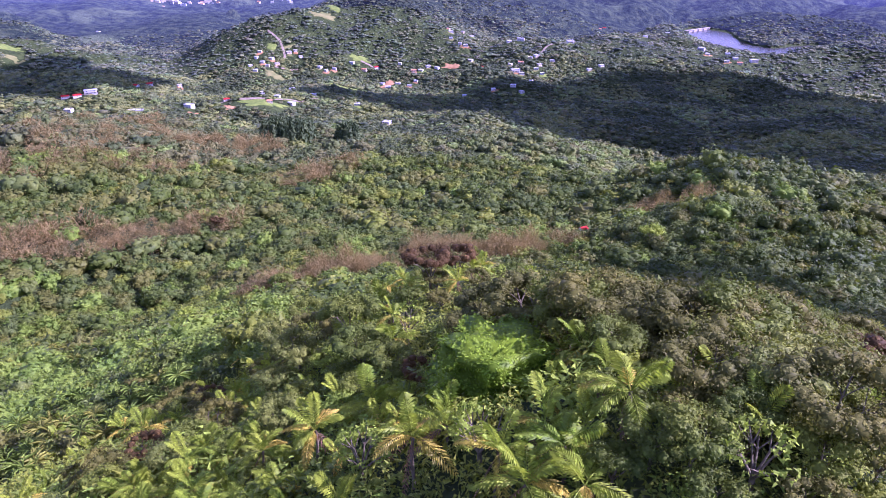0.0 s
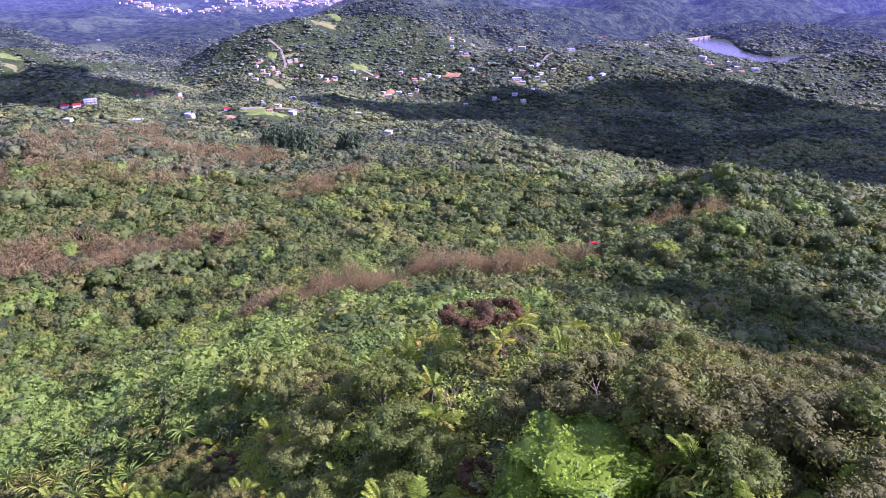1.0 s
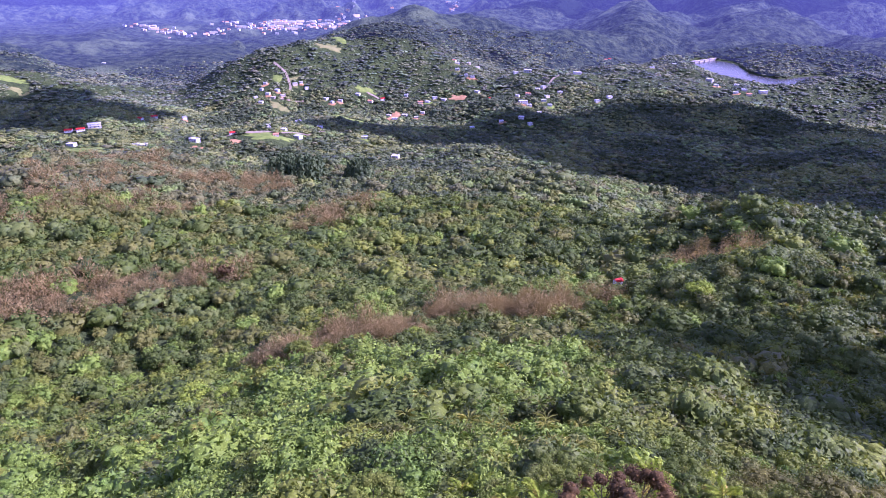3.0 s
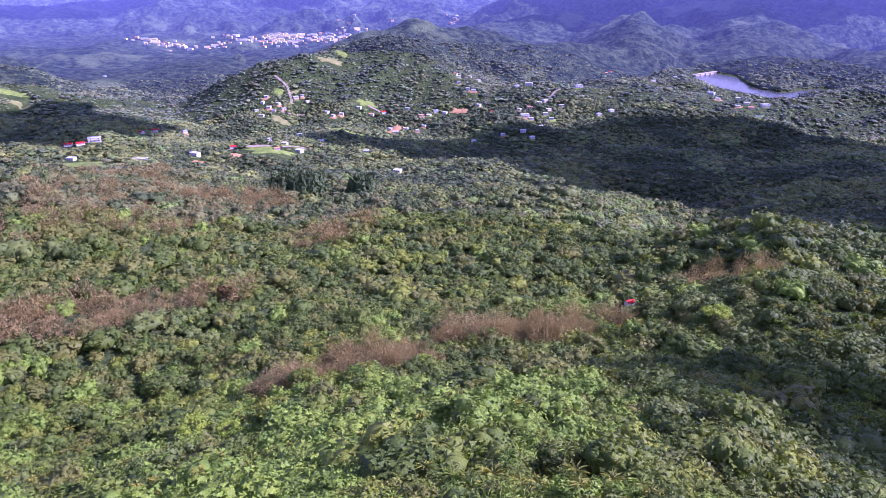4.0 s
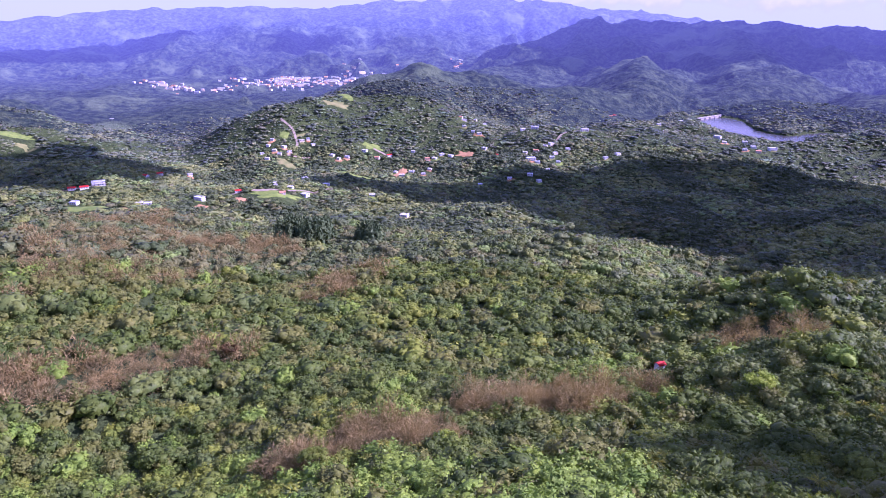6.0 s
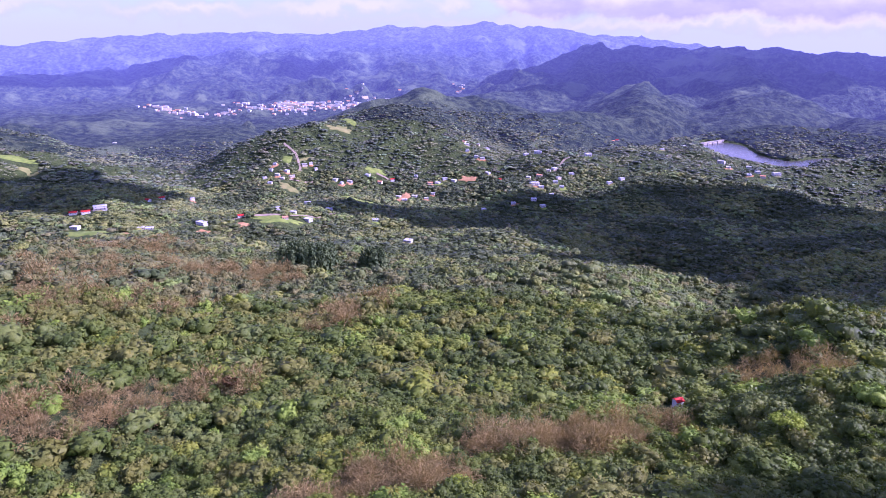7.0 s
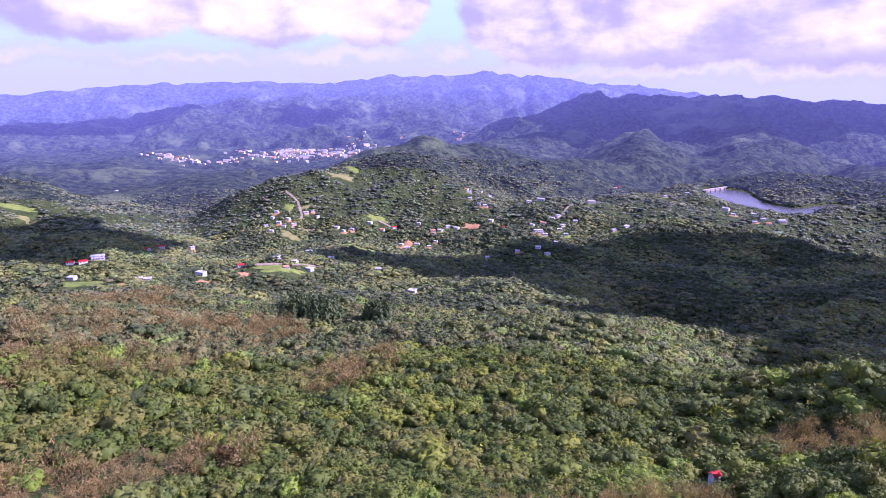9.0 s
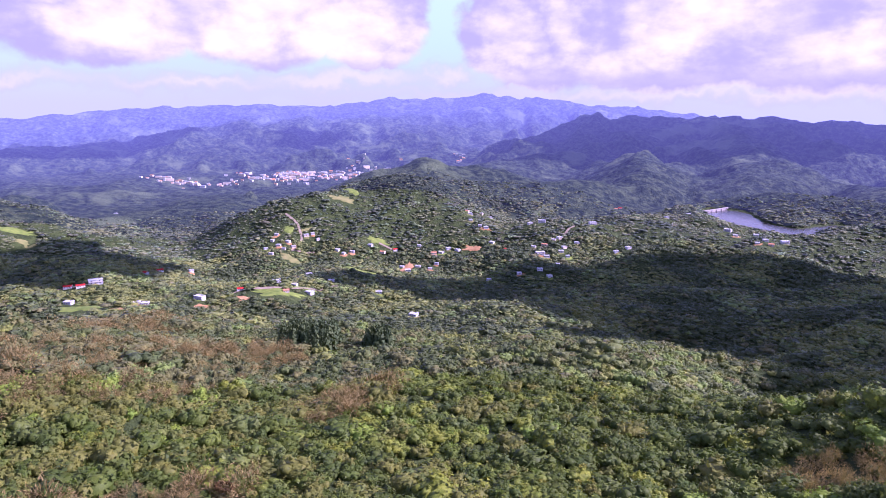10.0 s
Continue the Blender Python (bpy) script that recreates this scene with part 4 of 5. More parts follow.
def road_strip(points, width, label):
    """A road laid over the land along a few turning points."""
    p = np.array(points, float)
    t = np.linspace(0, len(p) - 1, 14 * len(p))
    x, y = np.interp(t, range(len(p)), p[:, 0]), np.interp(t, range(len(p)), p[:, 1])
    for _ in range(6):
        x[1:-1], y[1:-1] = (x[:-2] + x[1:-1] + x[2:]) / 3, (y[:-2] + y[1:-1] + y[2:]) / 3
    dx, dy = np.gradient(x), np.gradient(y)
    l = np.hypot(dx, dy)
    nx, ny = -dy / l * width / 2, dx / l * width / 2
    rows = [np.stack([x + s * nx, y + s * ny, height(x + s * nx, y + s * ny) + 1.0], -1) for s in (-1, -0.33, 0.33, 1)]
    v = np.stack(rows, 1).reshape(-1, 3)
    i, j = np.meshgrid(np.arange(len(x) - 1), np.arange(3), indexing="ij")
    q = np.stack([i * 4 + j, i * 4 + j + 1, (i + 1) * 4 + j + 1, (i + 1) * 4 + j], -1).reshape(-1, 4)
    return tagged(new("road", mesh_of("road", v, q[:, ::-1], [ROAD], smooth=True)), label, "road", kind="structure")


for pts in ROADS:
    road_strip(pts, 5.0, "narrow pale dirt road along the hillside")

# ---------------------------------------------------------------- lake
def grid_patch(x0, x1, y0, y1, n):
    u, v = np.meshgrid(np.linspace(x0, x1, n), np.linspace(y0, y1, n), indexing="ij")
    i, j = np.meshgrid(np.arange(n - 1), np.arange(n - 1), indexing="ij")
    q = np.stack([i * n + j, (i + 1) * n + j, (i + 1) * n + j + 1, i * n + j + 1], -1).reshape(-1, 4)
    return u.ravel(), v.ravel(), q


lx, ly, lq = grid_patch(600, 960, 1500, 1960, 12)
lake = new("water", mesh_of("water", np.stack([lx, ly, np.full(lx.shape, LAKE_Z)], 1), lq, [WATER]))
tagged(lake, "calm grey reservoir lake among wooded banks", "lake", kind="structure")


def part(name, bm, material, parent=None, label=""):
    me = bpy.data.meshes.new(name)
    bm.to_mesh(me)
    bm.free()
    me.materials.append(material)
    ob = new(name, me)
    if parent is not None:
        ob.parent = parent
    if label:
        ob["label"] = label
    return ob


def block(x0, x1, y0, y1, z0, z1, bevel=0.0):
    bm = bmesh.new()
    bmesh.ops.create_cube(bm, size=1.0, matrix=Matrix.Translation(((x0 + x1) / 2, (y0 + y1) / 2, (z0 + z1) / 2)) @ Matrix.Diagonal((x1 - x0, y1 - y0, z1 - z0, 1)))
    if bevel:
        bmesh.ops.bevel(bm, geom=bm.edges[:], offset=bevel, segments=1, affect="EDGES")
    return bm


# the dam at the far end
dam = part("dam", block(-85, 85, -2.5, 2.5, -12, 5.0, 0.3), CONCRETE)
dam.matrix_basis = pose(716, 1915, LAKE_Z, 0, 0, 36)
part("walkway", block(-85, 85, -3.4, 3.4, 5.0, 5.6, 0.1), CONCRETE, dam)
for k in range(8):
    part("buttress", block(-78 + 22 * k, -75 + 22 * k, -4.5, -2.5, -12, 5.0), CONCRETE, dam)
tagged(dam, "long pale concrete dam across the lake's end", "dam")

# ---------------------------------------------------------------- houses
def gable(w, d, z, rise, over=0.5, thick=0.18):
    """A pitched roof with thickness, ridge along x."""
    bm = bmesh.new()
    x, y = w / 2 + over, d / 2 + over
    drop = rise * over / (d / 2)
    prof = [(-y, z - drop), (0, z + rise), (y, z - drop), (y, z - drop - thick), (0, z + rise - thick), (-y, z - drop - thick)]
    ends = [[bm.verts.new((sx, py, pz)) for py, pz in prof] for sx in (-x, x)]
    for k in range(6):
        bm.faces.new((ends[0][k], ends[0][(k + 1) % 6], ends[1][(k + 1) % 6], ends[1][k]))
    bm.faces.new((ends[0][0], ends[0][5], ends[0][4], ends[0][1]))
    bm.faces.new((ends[0][1], ends[0][4], ends[0][3], ends[0][2]))
    bm.faces.new((ends[1][1], ends[1][4], ends[1][5], ends[1][0]))
    bm.faces.new((ends[1][2], ends[1][3], ends[1][4], ends[1][1]))
    bmesh.ops.recalc_face_normals(bm, faces=bm.faces[:])
    return bm


def gable_walls(w, d, h, rise):
    bm = bmesh.new()
    prof = [(-d / 2, -2.5), (d / 2, -2.5), (d / 2, h), (0, h + rise - 0.25), (-d / 2, h)]
    ends = [[bm.verts.new((sx, py, pz)) for py, pz in prof] for sx in (-w / 2, w / 2)]
    for k in range(5):
        bm.faces.new((ends[0][k], ends[0][(k + 1) % 5], ends[1][(k + 1) % 5], ends[1][k]))
    bm.faces.new(ends[0])
    bm.faces.new(ends[1])
    bmesh.ops.recalc_face_normals(bm, faces=bm.faces[:])
    return bm


def house(w, d, storeys, wall, roof, pitched, label):
    """A small concrete house: walls, roof, a door and windows with frames."""
    root = bpy.data.objects.new("house", None)
    scene.collection.objects.link(root)
    h = 2.9 * storeys
    if pitched:
        part("wall", gable_walls(w, d, h, 1.5), wall, root)
        part("roof", gable(w, d, h, 1.5), roof, root, "pitched roof" if roof is TILE_ROOF else "pitched red metal roof")
    else:
        part("wall", block(-w / 2, w / 2, -d / 2, d / 2, -2.5, h, 0.04), wall, root)
        slab = part("roof", block(-w / 2 - 0.5, w / 2 + 0.5, -d / 2 - 0.7, d / 2 + 0.5, h, h + 0.28, 0.05), FLAT_ROOF, root, "flat pale concrete roof")
        part("water_tank", block(w / 4 - 0.8, w / 4 + 0.8, 0.5, 1.9, h + 0.28, h + 1.5, 0.3), FLAT_ROOF, slab)
    part("door", block(-0.5, 0.5, -d / 2 - 0.06, -d / 2 + 0.05, 0, 2.1, 0.02), DOOR_WOOD, root)
    for s in range(storeys):
        for k in (-1, 1):
            x = k * w * 0.3
            win = part("window", block(x - 0.85, x + 0.85, -d / 2 - 0.08, -d / 2 + 0.05, 0.9 + 2.9 * s, 2.2 + 2.9 * s, 0.02), WHITE_WALL, root)
            part("pane", block(x - 0.75, x + 0.75, -d / 2 - 0.1, -d / 2 - 0.07, 1.0 + 2.9 * s, 2.1 + 2.9 * s), GLASS_DARK, win)
        for k in (-1, 1):
            y = 0.2 * d * k
            win = part("window", block(w / 2 - 0.05, w / 2 + 0.08, y - 0.7, y + 0.7, 0.9 + 2.9 * s, 2.2 + 2.9 * s, 0.02), WHITE_WALL, root)
            part("pane", block(w / 2 + 0.07, w / 2 + 0.1, y - 0.6, y + 0.6, 1.0 + 2.9 * s, 2.1 + 2.9 * s), GLASS_DARK, win)
    if storeys == 2:
        balcony = part("balcony", block(-w / 2, w / 2, -d / 2 - 1.6, -d / 2, 2.75, 2.95, 0.02), CONCRETE, root)
        for k in range(4):
            x = -w / 2 + 0.2 + k * (w - 0.4) / 3
            part("post", block(x - 0.12, x + 0.12, -d / 2 - 1.5, -d / 2 - 1.26, -2.5, 5.8), WHITE_WALL, balcony)
    return tagged(root, label, "house", "hamlet houses")


house_rng = random.Random(5)
LOOKS = {
    "w": (11, 9, 1, WHITE_WALL, FLAT_ROOF, False, "white concrete house with a flat pale roof"),
    "t": (12, 9, 1, TAN_WALL, FLAT_ROOF, False, "tan concrete house with a flat pale roof"),
    "r": (12, 9, 1, WHITE_WALL, RED_ROOF, True, "white house with a pitched red metal roof"),
    "o": (12, 9, 1, TAN_WALL, TILE_ROOF, True, "tan house with a pitched orange roof"),
    "l": (19, 10, 2, WHITE_WALL, FLAT_ROOF, False, "long white two-storey house with balcony and flat roof"),
}
models = {}
for hx, hy, look_key in HAMLETS:
    facing = -math.degrees(math.atan2(hx, hy)) * 0.4 + house_rng.uniform(-35, 35)
    size = house_rng.uniform(0.62, 0.9)
    spot = pose(hx, hy, float(height(hx, hy)) + 0.9, 0, 0, facing) @ Matrix.Diagonal((size, size, 0.9, 1))
    if look_key not in models:
        models[look_key] = house(*LOOKS[look_key])
        models[look_key].matrix_basis = spot
    else:
        copy_thing(models[look_key], pose(0, 0, 0)).matrix_basis = spot

# a lone hut with a red roof in the woods
hut = bpy.data.objects.new("hut", None)
scene.collection.objects.link(hut)
part("wall", gable_walls(4.2, 3.6, 3.4, 1.0), WHITE_WALL, hut)
part("roof", gable(4.2, 3.6, 3.4, 1.0, 0.4), RED_ROOF, hut, "bright red metal roof")
part("door", block(-0.45, 0.45, -1.86, -1.78, 0, 2.0), DOOR_WOOD, hut)
hut.matrix_basis = pose(75, 323, float(height(75, 323)) + 2.4, 0, 0, 25) @ Matrix.Scale(0.85, 4)
tagged(hut, "small hut with a red roof among the trees", "hut")

# ---------------------------------------------------------------- far town
town_rng = random.Random(9)


def town_building(w, d, h, wall, roof, pitched):
    root = bpy.data.objects.new("building", None)
    scene.collection.objects.link(root)
    if pitched:
        part("wall", gable_walls(w, d, h, 2.0), wall, root)
        part("roof", gable(w, d, h, 2.0), roof, root)
    else:
        part("wall", block(-w / 2, w / 2, -d / 2, d / 2, -6, h, 0.1), wall, root)
        part("roof", block(-w / 2 - 0.4, w / 2 + 0.4, -d / 2 - 0.4, d / 2 + 0.4, h, h + 0.5, 0.1), roof, root)
    return tagged(root, "pale low building in the far town", "building", "far town")


town_models = [town_building(14, 12, 7, WHITE_WALL, FLAT_ROOF, False), town_building(22, 14, 10, WHITE_WALL, FLAT_ROOF, False),
               town_building(16, 12, 6, TAN_WALL, TILE_ROOF, True), town_building(34, 16, 9, TAN_WALL, FLAT_ROOF, False)]
used = set()
for k in range(298):
    # a long main quarter, a smaller one apart, and houses up the hill behind
    if k < 205:
        bx = town_rng.gauss(-700, 165)
        by = 3080 + 0.35 * (bx + 700) + town_rng.gauss(0, 110)
    elif k < 240:
        bx, by = town_rng.gauss(-1190, 55), town_rng.gauss(2960, 30)
    elif k < 286:
        bx, by = town_rng.gauss(-430, 60), town_rng.gauss(3330, 120)
    else:
        bx, by = town_rng.gauss(30, 26), town_rng.gauss(3620, 40)
    which = town_rng.choice((0, 0, 1, 2, 2, 3))
    spot = pose(bx, by, float(height(bx, by)) + 3.4, 0, 0, town_rng.uniform(-25, 25)) @ Matrix.Scale(town_rng.uniform(0.5, 0.9), 4)
    if which in used:
        copy_thing(town_models[which], pose(0, 0, 0)).matrix_basis = spot
    else:
        used.add(which)
        town_models[which].matrix_basis = spot

# ---------------------------------------------------------------- plants on the near crest
PALM_GREEN = leaf_material("palm_leaf_green", (0.16, 0.25, 0.012), (0.34, 0.43, 0.03), 0.5, 0.42, 0.3, 3.0)
PALM_YELLOW = leaf_material("palm_leaf_yellow", (0.32, 0.29, 0.02), (0.58, 0.48, 0.06), 0.45, 0.4, 0.3, 3.0)
PALM_DEAD = leaf_material("palm_leaf_dead", (0.13, 0.075, 0.04), (0.26, 0.16, 0.09), 0.8, 0.2, 0.3, 3.0)
VINE = leaf_material("vine_leaf_bright", (0.115, 0.215, 0.004), (0.225, 0.36, 0.010), 0.5, 0.35, 0.3, 3.0)
PINK = leaf_material("leaves_pink", (0.16, 0.095, 0.06), (0.28, 0.17, 0.11), 0.5, 0.3, 0.3, 3.0)
RUST = leaf_material("leaves_rust_brown", (0.060, 0.038, 0.008), (0.108, 0.070, 0.017), 0.7, 0.2, 0.3, 3.0)
HERO = {n: leaf_material("crown_" + n, (1.4 * a[0], 1.35 * a[1], 0.75 * a[2]), (1.5 * b[0], 1.45 * b[1], 0.8 * b[2]), 0.6, 0.3, 0.2, 3.2) for n, a, b in GREEN_TONES}
DULL_OLIVE = leaf_material("leaves_dull_olive", (0.080, 0.088, 0.012), (0.140, 0.148, 0.022), 0.65, 0.25, 0.2, 3.2)
hr = np.random.default_rng(21)


def tube(points, r0, r1, sides=6):
    """A tapering bent stem through given points."""
    p = np.array(points, float)
    n = len(p)
    vs = []
    for k in range(n):
        d = p[min(k + 1, n - 1)] - p[max(k - 1, 0)]
        d /= np.linalg.norm(d)
        a = np.cross(d, (0.31, 0.9, 0.2))
        a /= np.linalg.norm(a)
        b = np.cross(d, a)
        r = r0 + (r1 - r0) * k / (n - 1)
        vs += [p[k] + r * (math.cos(6.283 * s / sides) * a + math.sin(6.283 * s / sides) * b) for s in range(sides)]
    q = [[k * sides + s, k * sides + (s + 1) % sides, (k + 1) * sides + (s + 1) % sides, (k + 1) * sides + s] for k in range(n - 1) for s in range(sides)]
    return np.array(vs), np.array(q)


def frond_mesh(name, material, arch, droop, rng, pairs=17):
    """One feathered palm leaf, 1 long: an arching midrib with drooping leaflets on both sides."""
    def rib(s):
        return np.array([s * (1 - 0.12 * arch * s), 0.0, arch * s - droop * s * s])
    parts = [tube([rib(s) for s in np.linspace(0, 1, 6)], 0.014, 0.004, 3)]
    vs, qs = [], []
    for k in range(pairs):
        s = 0.14 + 0.85 * k / (pairs - 1)
        l = 0.30 * math.sin(math.pi * (0.12 + 0.80 * s)) * rng.uniform(0.85, 1.1)
        base = rib(s)
        along = rib(min(1.0, s + 0.03)) - rib(s - 0.03)
        along /= np.linalg.norm(along)
        for side in (-1, 1):
            out = np.array([0, side, 0]) * 0.8 + along * 0.62 + np.array([0, 0, -0.22 - 0.25 * rng.uniform()])
            out /= np.linalg.norm(out)
            w = along * 0.036
            mid = base + out * l * 0.5 + np.array([0, 0, 0.02])
            n = len(vs)
            vs += [base - w * 0.5, mid - w, base + out * l, mid + w]
            qs.append([n, n + 1, n + 2, n + 3])
    parts.append((np.array(vs), np.array(qs)))
    v, q = merge(parts)
    return mesh_of(name, v, q, [material])


FROND_MESHES = {
    "green": [frond_mesh("frond", PALM_GREEN, a, d, hr) for a, d in ((1.3, 0.9), (0.9, 0.8), (1.8, 0.9), (0.5, 0.6))],
    "yellow": [frond_mesh("frond", PALM_YELLOW, a, d, hr) for a, d in ((0.6, 0.9), (0.2, 0.8))],
    "dead": [frond_mesh("frond", PALM_DEAD, a, d, hr, 13) for a, d in ((-0.5, 0.9), (-1.2, 0.6))],
}


def palm(seed, trunk_height, fronds, yellow, dead):
    """A mountain palm: ringed slim trunk and a crown of separate feathered leaves."""
    g = random.Random(seed)
    root = bpy.data.objects.new("palm_tree", None)
    scene.collection.objects.link(root)
    lean = g.uniform(-0.3, 0.3)
    pts = [(lean * (k / 6) ** 2, 0.1 * math.sin(k), -1.0 + (trunk_height + 1.0) * k / 6) for k in range(7)]
    v, q = tube(pts, 0.13, 0.08, 7)
    trunk = new("trunk", mesh_of("trunk", v, q, [BARK], smooth=True))
    trunk.parent = root
    for k in range(fronds):
        kind = "yellow" if k < yellow else "dead" if k < yellow + dead else "green"
        fr = new("frond", g.choice(FROND_MESHES[kind]))
        fr.parent = root
        size = g.uniform(2.0, 2.8) * (0.85 if kind == "dead" else 1.0)
        fr.matrix_basis = pose(lean, 0.1 * math.sin(6), trunk_height - 0.05, g.uniform(-18, 18), g.uniform(-22, 12), 360 * k / fronds * 2.6 + g.uniform(-15, 15)) @ Matrix.Scale(size, 4)
        if kind != "green":
            fr["label"] = "yellowing palm leaf" if kind == "yellow" else "dead brown hanging palm leaf"
    return tagged(root, "mountain palm with arching feathered leaves, some yellowed", "palm tree", "palms on the crest")


def limbs(g, height_, spread, count, r0=0.12):
    """A short trunk that forks into rising limbs. Returns mesh parts and the limbs' ends."""
    fork = np.array([g.uniform(-0.2, 0.2), g.uniform(-0.2, 0.2), height_ * 0.35])
    parts, ends = [tube([(0, 0, -1.2), (0, 0, 0), fork], r0 * 1.3, r0)], []
    for k in range(count):
        a = 6.283 * k / count + g.uniform(-0.4, 0.4)
        reach = spread * g.uniform(0.45, 1.0)
        end = np.array([math.cos(a) * reach, math.sin(a) * reach, height_ * g.uniform(0.75, 1.05)])
        mid = fork + (end - fork) * 0.5 + np.array([0, 0, 0.25])
        parts.append(tube([fork, mid, end], r0 * 0.6, r0 * 0.18, 5))
        ends.append(end)
        for s in (-1, 1):
            tip = mid + (end - mid) * 0.7 + np.array([-math.sin(a) * s, math.cos(a) * s, 0.3]) * reach * 0.45
            parts.append(tube([mid, tip], r0 * 0.32, r0 * 0.12, 4))
            ends.append(tip)
    return parts, ends


def leafy_tree(seed, material, tall, spread, leaves, leaf, label, kin="trees on the crest", limbs_n=6, cluster=0.42):
    """A small broad tree: forked stem, and leaf sprays heaped round the limbs' ends with gaps between."""
    g, ng = random.Random(seed), np.random.default_rng(seed)
    root = bpy.data.objects.new("tree", None)
    scene.collection.objects.link(root)
    parts, ends = limbs(g, tall, spread, limbs_n)
    v, q = merge(parts)
    trunk = new("trunk", mesh_of("trunk", v, q, [BARK], smooth=True))
    trunk.parent = root
    ends = np.array(ends)
    pick = ng.integers(0, len(ends), leaves)
    d = ng.normal(size=(leaves, 3))
    d[:, 2] = np.abs(d[:, 2]) * 0.9 - 0.25
    d /= np.linalg.norm(d, axis=1, keepdims=True)
    rad = spread * cluster * ng.uniform(0.7, 1.1, len(ends))[pick] * ng.uniform(0.55, 1.08, leaves)
    p = ends[pick] + d * rad[:, None] * (1, 1, 0.8)
    size = leaf * ng.uniform(0.6, 1.4, leaves)
    heap = [leaves_at(p, d + (0, 0, 0.5), size, size * ng.uniform(0.42, 0.7, leaves), ng, 0.6)]
    if leaves > 300:
        for e in ends:
            v, q = cap(ng, 0.12)
            heap.append((v * spread * cluster * ng.uniform(0.45, 0.62) * (1, 1, 0.75) + e, q))
    v, q = merge(heap)
    crown = new("crown", mesh_of("crown", v, q, [material], smooth=True))
    crown.parent = root
    return tagged(root, label, "tree", kin)


def set_down(model, x, y, size, turn, fresh, sink=0.0):
    spot = pose(x, y, float(height(x, y)) - sink, 0, 0, turn) @ Matrix.Scale(size, 4)
    if fresh:
        model.matrix_basis = spot
    else:
        copy_thing(model, pose(0, 0, 0)).matrix_basis = spot


PALMS = [palm(1, 2.6, 11, 1, 2), palm(2, 3.2, 12, 2, 1), palm(3, 2.0, 10, 0, 2), palm(4, 3.6, 11, 3, 2)]
TREES = [
    leafy_tree(11, HERO["deep_green"], 4.6, 2.6, 2600, 0.2, "dark green bushy tree with dense small leaves"),
    leafy_tree(12, HERO["grey_green"], 4.0, 2.4, 2500, 0.19, "grey-green bushy tree with dense small leaves"),
    leafy_tree(13, HERO["mid_green"], 3.8, 2.2, 2300, 0.2, "mid-green bushy tree with a rounded crown"),
    leafy_tree(14, DULL_OLIVE, 4.4, 2.6, 2600, 0.18, "olive-green tree with a twiggy crown"),
    leafy_tree(15, HERO["light_green"], 3.2, 2.0, 1500, 0.26, "light green leafy young tree"),
    leafy_tree(16, RUST, 4.6, 2.2, 1800, 0.17, "dark brown twiggy tree, half dry"),
    leafy_tree(17, HERO["light_green"], 3.4, 1.7, 260, 0.28, "pale bare-branched tree with few large leaves", cluster=0.25),
]
taken = []
fresh_palm, fresh_tree = set(PALMS), set(TREES)
# palms that stand out
for k, (px, py) in enumerate([(5.4, 21.6), (8.2, 23.0), (8.3, 27.2), (-1.6, 24.6), (-3.9, 45.5), (-11.6, 31.7), (0.1, 26.7), (2.3, 21.8), (5.7, 19.3), (3.1, 19.7), (-5.2, 23.8),
                              (-37.0, 60.6), (-49.0, 66.5), (-17.7, 34.7), (-4.5, 33.7), (-7.7, 30.7), (4.5, 23.6), (34.0, 52.0), (3.0, 60.0), (-27.0, 47.0)]):
    model = PALMS[k % 4]
    set_down(model, px, py, 0.86 + 0.1 * math.sin(k * 2.3), 77 * k, model in fresh_palm)
    fresh_palm.discard(model)
    taken.append((px, py, 1.6))
# bare-branched trees
for k, (px, py) in enumerate([(12.4, 19.2), (-4.3, 26.3), (1.8, 24.0), (-3.0, 48.0)]):
    set_down(TREES[6], px, py, 1.0, 61 * k, TREES[6] in fresh_tree)
    fresh_tree.discard(TREES[6])
    taken.append((px, py, 1.8))

# a mound of bright climbing vines
mound_rng = np.random.default_rng(8)
mound = bpy.data.objects.new("vine_mound", None)
scene.collection.objects.link(mound)
bv, bq = lump(mound_rng, 6, 0.07)
bv = bv * (3.9, 5.8, 2.4) * (1 + 0.22 * mound_rng.normal(size=(len(bv), 1)).clip(-1, 1))
body = new("inner_mass", mesh_of("inner_mass", bv * 0.93, bq, [VINE], smooth=True))
body.parent = mound
fn = np.cross(bv[bq[:, 1]] - bv[bq[:, 0]], bv[bq[:, 2]] - bv[bq[:, 0]])
fa = np.linalg.norm(fn, axis=1)
fn /= fa[:, None]
pk = mound_rng.choice(len(bq), 7200, p=fa / fa.sum())
wt = mound_rng.dirichlet((1, 1, 1, 1), 7200)
lp = (bv[bq[pk]] * wt[:, :, None]).sum(1) + fn[pk] * mound_rng.uniform(-0.1, 0.35, 7200)[:, None]
ls = mound_rng.uniform(0.14, 0.28, 7200)
lv, lf = leaves_at(lp, fn[pk] + (0, 0, 0.4), ls, ls * 0.8, mound_rng, 0.45)
vines = new("leaves", mesh_of("leaves", lv, lf, [VINE]))
vines.parent = mound
mound.matrix_basis = pose(3.2, 34.4, float(height(3.2, 34.4)) + 1.2, -14, 0, -6)
tagged(mound, "bright green mound of climbing vines over a shrub", "vines")
taken += [(3.0, 37.0, 3.6), (3.4, 31.5, 3.4)]

# a pink-leaved bush
pink = leafy_tree(31, PINK, 2.8, 1.9, 700, 0.3, "pink-flowering bush on the crest", "bushes on the crest")
set_down(pink, 32.6, 41.3, 1.1, 0, True)
taken.append((32.6, 41.3, 2.0))

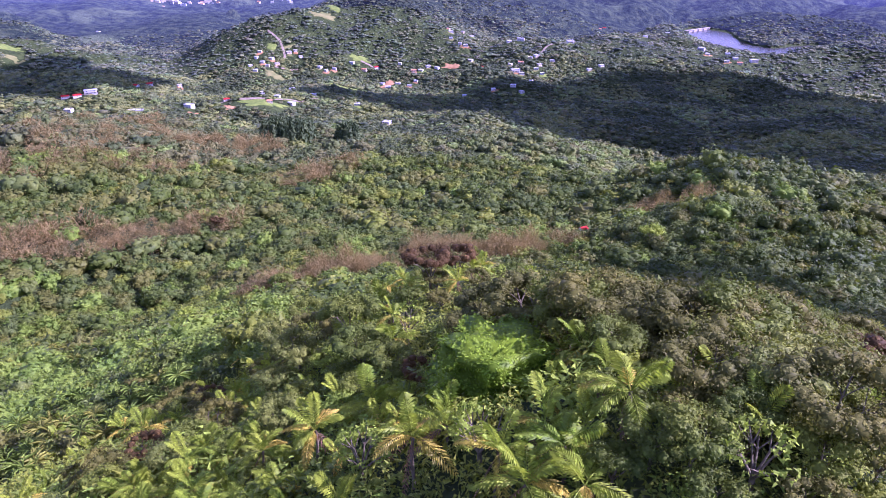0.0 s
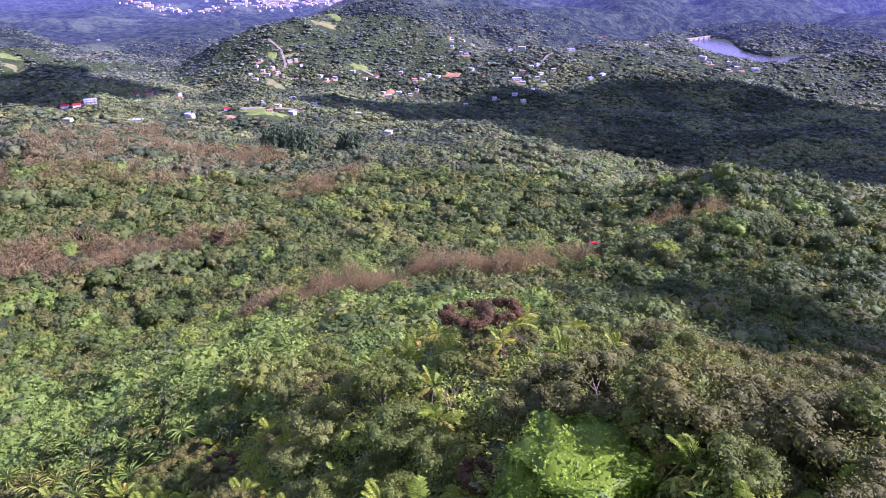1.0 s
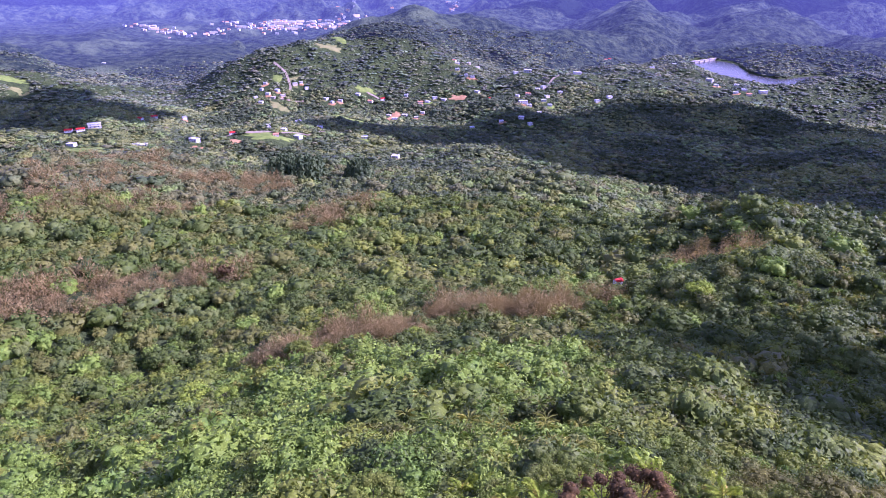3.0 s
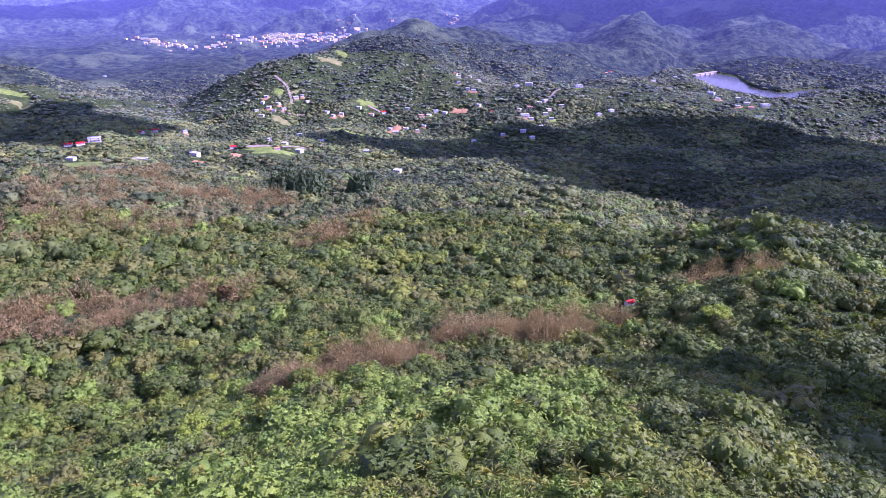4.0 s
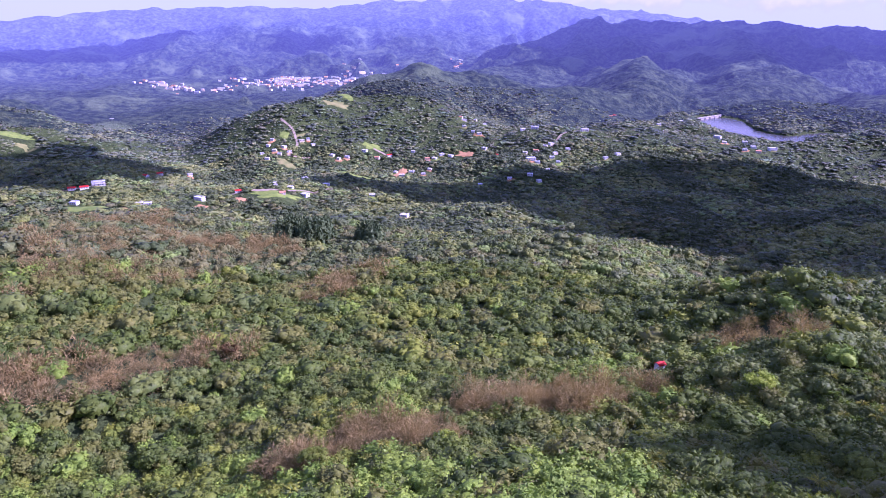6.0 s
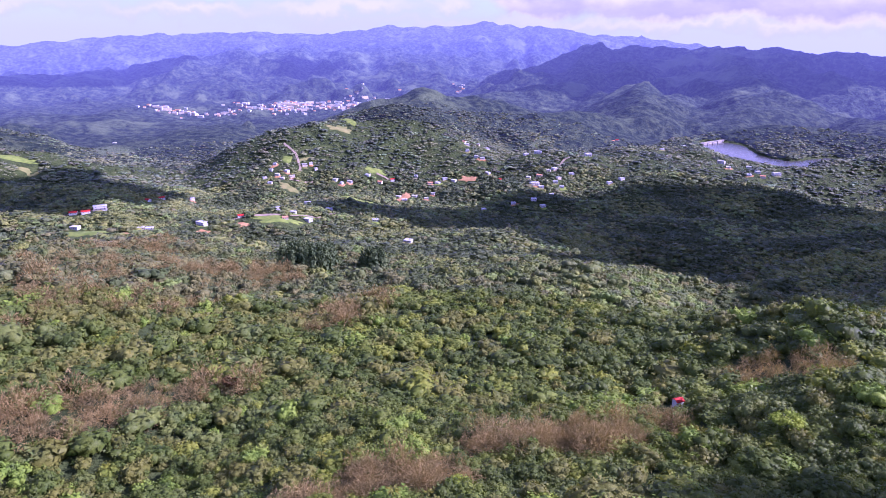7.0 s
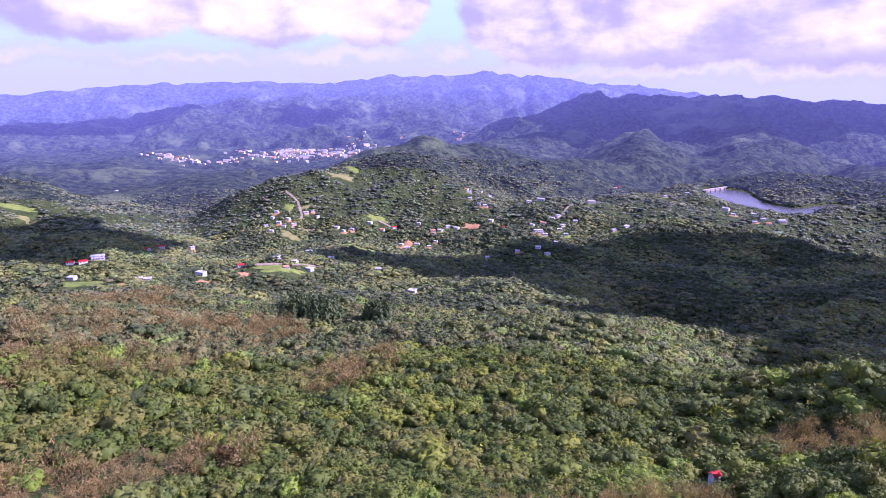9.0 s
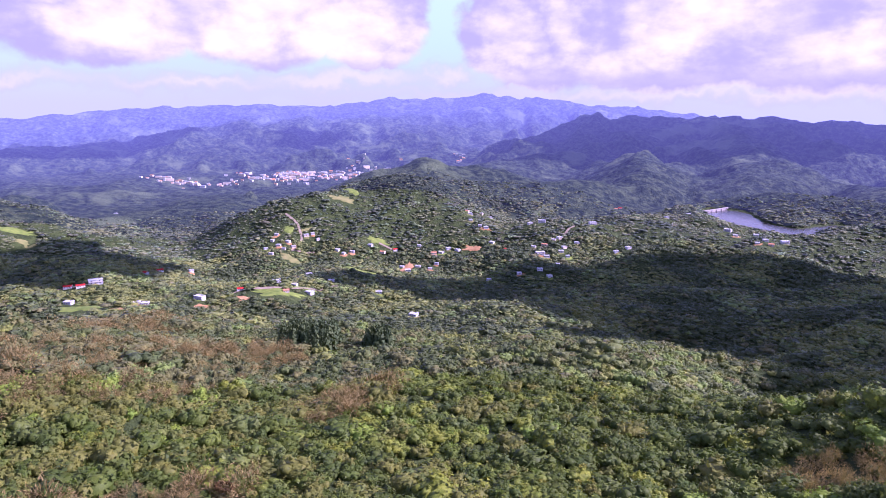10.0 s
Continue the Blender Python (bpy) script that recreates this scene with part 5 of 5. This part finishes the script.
# the rest of the crest, uneven and close
for gy_ in np.arange(20.5, 80, 3.5):
    for gx_ in np.arange(-66, 67, 3.7):
        px, py = gx_ + hr.uniform(-1.5, 1.5), gy_ + hr.uniform(-1.5, 1.5)
        if abs(px) > 0.68 * py + 7 or any(math.hypot(px - a, py - b) < r + 1.0 for a, b, r in taken):
            continue
        patch = float(value_noise(px / 11, py / 11, 33)) + 0.12 * hr.normal()
        if hr.uniform() < (0.6 if px < -4 else 0.4 if px < 14 else 0.10):
            model = PALMS[int(hr.integers(0, 4))]
            set_down(model, px, py, hr.uniform(0.5, 0.8), hr.uniform(0, 360), model in fresh_palm, 0.3)
            fresh_palm.discard(model)
        else:
            order = (4, 2, 1, 0, 3) if px < 0 else (2, 1, 0, 3, 3)
            model = TREES[order[min(4, max(0, int((patch - 0.15) / 0.15)))]] if hr.uniform() > 0.05 else TREES[5]
            set_down(model, px, py, hr.uniform(0.75, 1.25) * (0.62 if px < 12 else 0.9), hr.uniform(0, 360), model in fresh_tree, 0.3)
            fresh_tree.discard(model)

# palms crowd the front of the crest
for gy_ in np.arange(22.5, 37, 2.7):
    for gx_ in np.arange(-34, 15, 2.8):
        px, py = gx_ + hr.uniform(-1.2, 1.2), gy_ + hr.uniform(-1.2, 1.2)
        if abs(px) > 0.66 * py + 4 or any(math.hypot(px - a, py - b) < r + 0.2 for a, b, r in taken) or hr.uniform() < 0.2:
            continue
        set_down(PALMS[int(hr.integers(0, 4))], px, py, hr.uniform(0.55, 0.85), hr.uniform(0, 360), False, 0.9)

# single trees that stand out on the slope
ACCENTS = [
    (4, 93.0, 270.0, 2.3), (0, -61.0, 226.0, 1.7), (4, -89.0, 204.0, 2.2), (4, -76.0, 196.0, 1.7), (5, -128.0, 355.0, 1.9), (4, -21.0, 236.0, 1.5),
    # the rust-brown trees behind the crest, and the dark row along its brow
    (5, -1.2, 58.0, 1.1), (5, 1.6, 59.5, 0.95), (3, 3.5, 41.5, 1.15), (3, 6.2, 40.0, 1.25), (0, 8.6, 37.5, 1.2), (3, 10.6, 36.0, 1.3), (3, 12.6, 34.5, 1.1), (3, 14.8, 32.5, 1.2), (0, 17.0, 32.0, 1.15),
    (3, 19.6, 35.0, 1.2), (3, 22.6, 38.0, 1.1), (0, 25.5, 41.0, 1.1), (3, 28.5, 44.0, 1.1),
    # greyish bushes on the eastern brow
    (1, 15.3, 24.1, 0.95), (1, 18.4, 26.4, 1.0), (3, 12.2, 25.6, 0.85), (0, 10.4, 20.6, 0.7), (2, 15.6, 20.0, 0.8), (3, 20.6, 24.0, 0.9), (2, 14.6, 28.6, 0.9),
    (0, 9.0, 21.4, 0.6), (3, 11.4, 22.6, 0.62), (0, 13.2, 22.0, 0.62), (0, 10.4, 18.2, 0.55), (3, 13.8, 17.2, 0.6), (0, 7.2, 20.6, 0.5), (2, 16.8, 17.4, 0.65), (3, 18.2, 20.4, 0.75), (0, 8.6, 24.8, 0.55), (2, 17.5, 23.0, 0.8),
    # dark and grey trees down the western side
    (0, -6.6, 44.5, 0.95), (2, -6.2, 38.0, 0.75), (3, -14.2, 57.8, 1.0), (0, -8.6, 52.4, 1.1), (1, -13.5, 51.9, 1.1), (1, -11.6, 37.7, 0.8), (1, -22.0, 73.0, 1.2), (0, -18.0, 78.0, 1.1),
]
for k, (which_, px, py, size) in enumerate(ACCENTS):
    set_down(TREES[which_], px, py, size, 47 * k, TREES[which_] in fresh_tree, -0.4 if py > 100 else 0.2)
    fresh_tree.discard(TREES[which_])
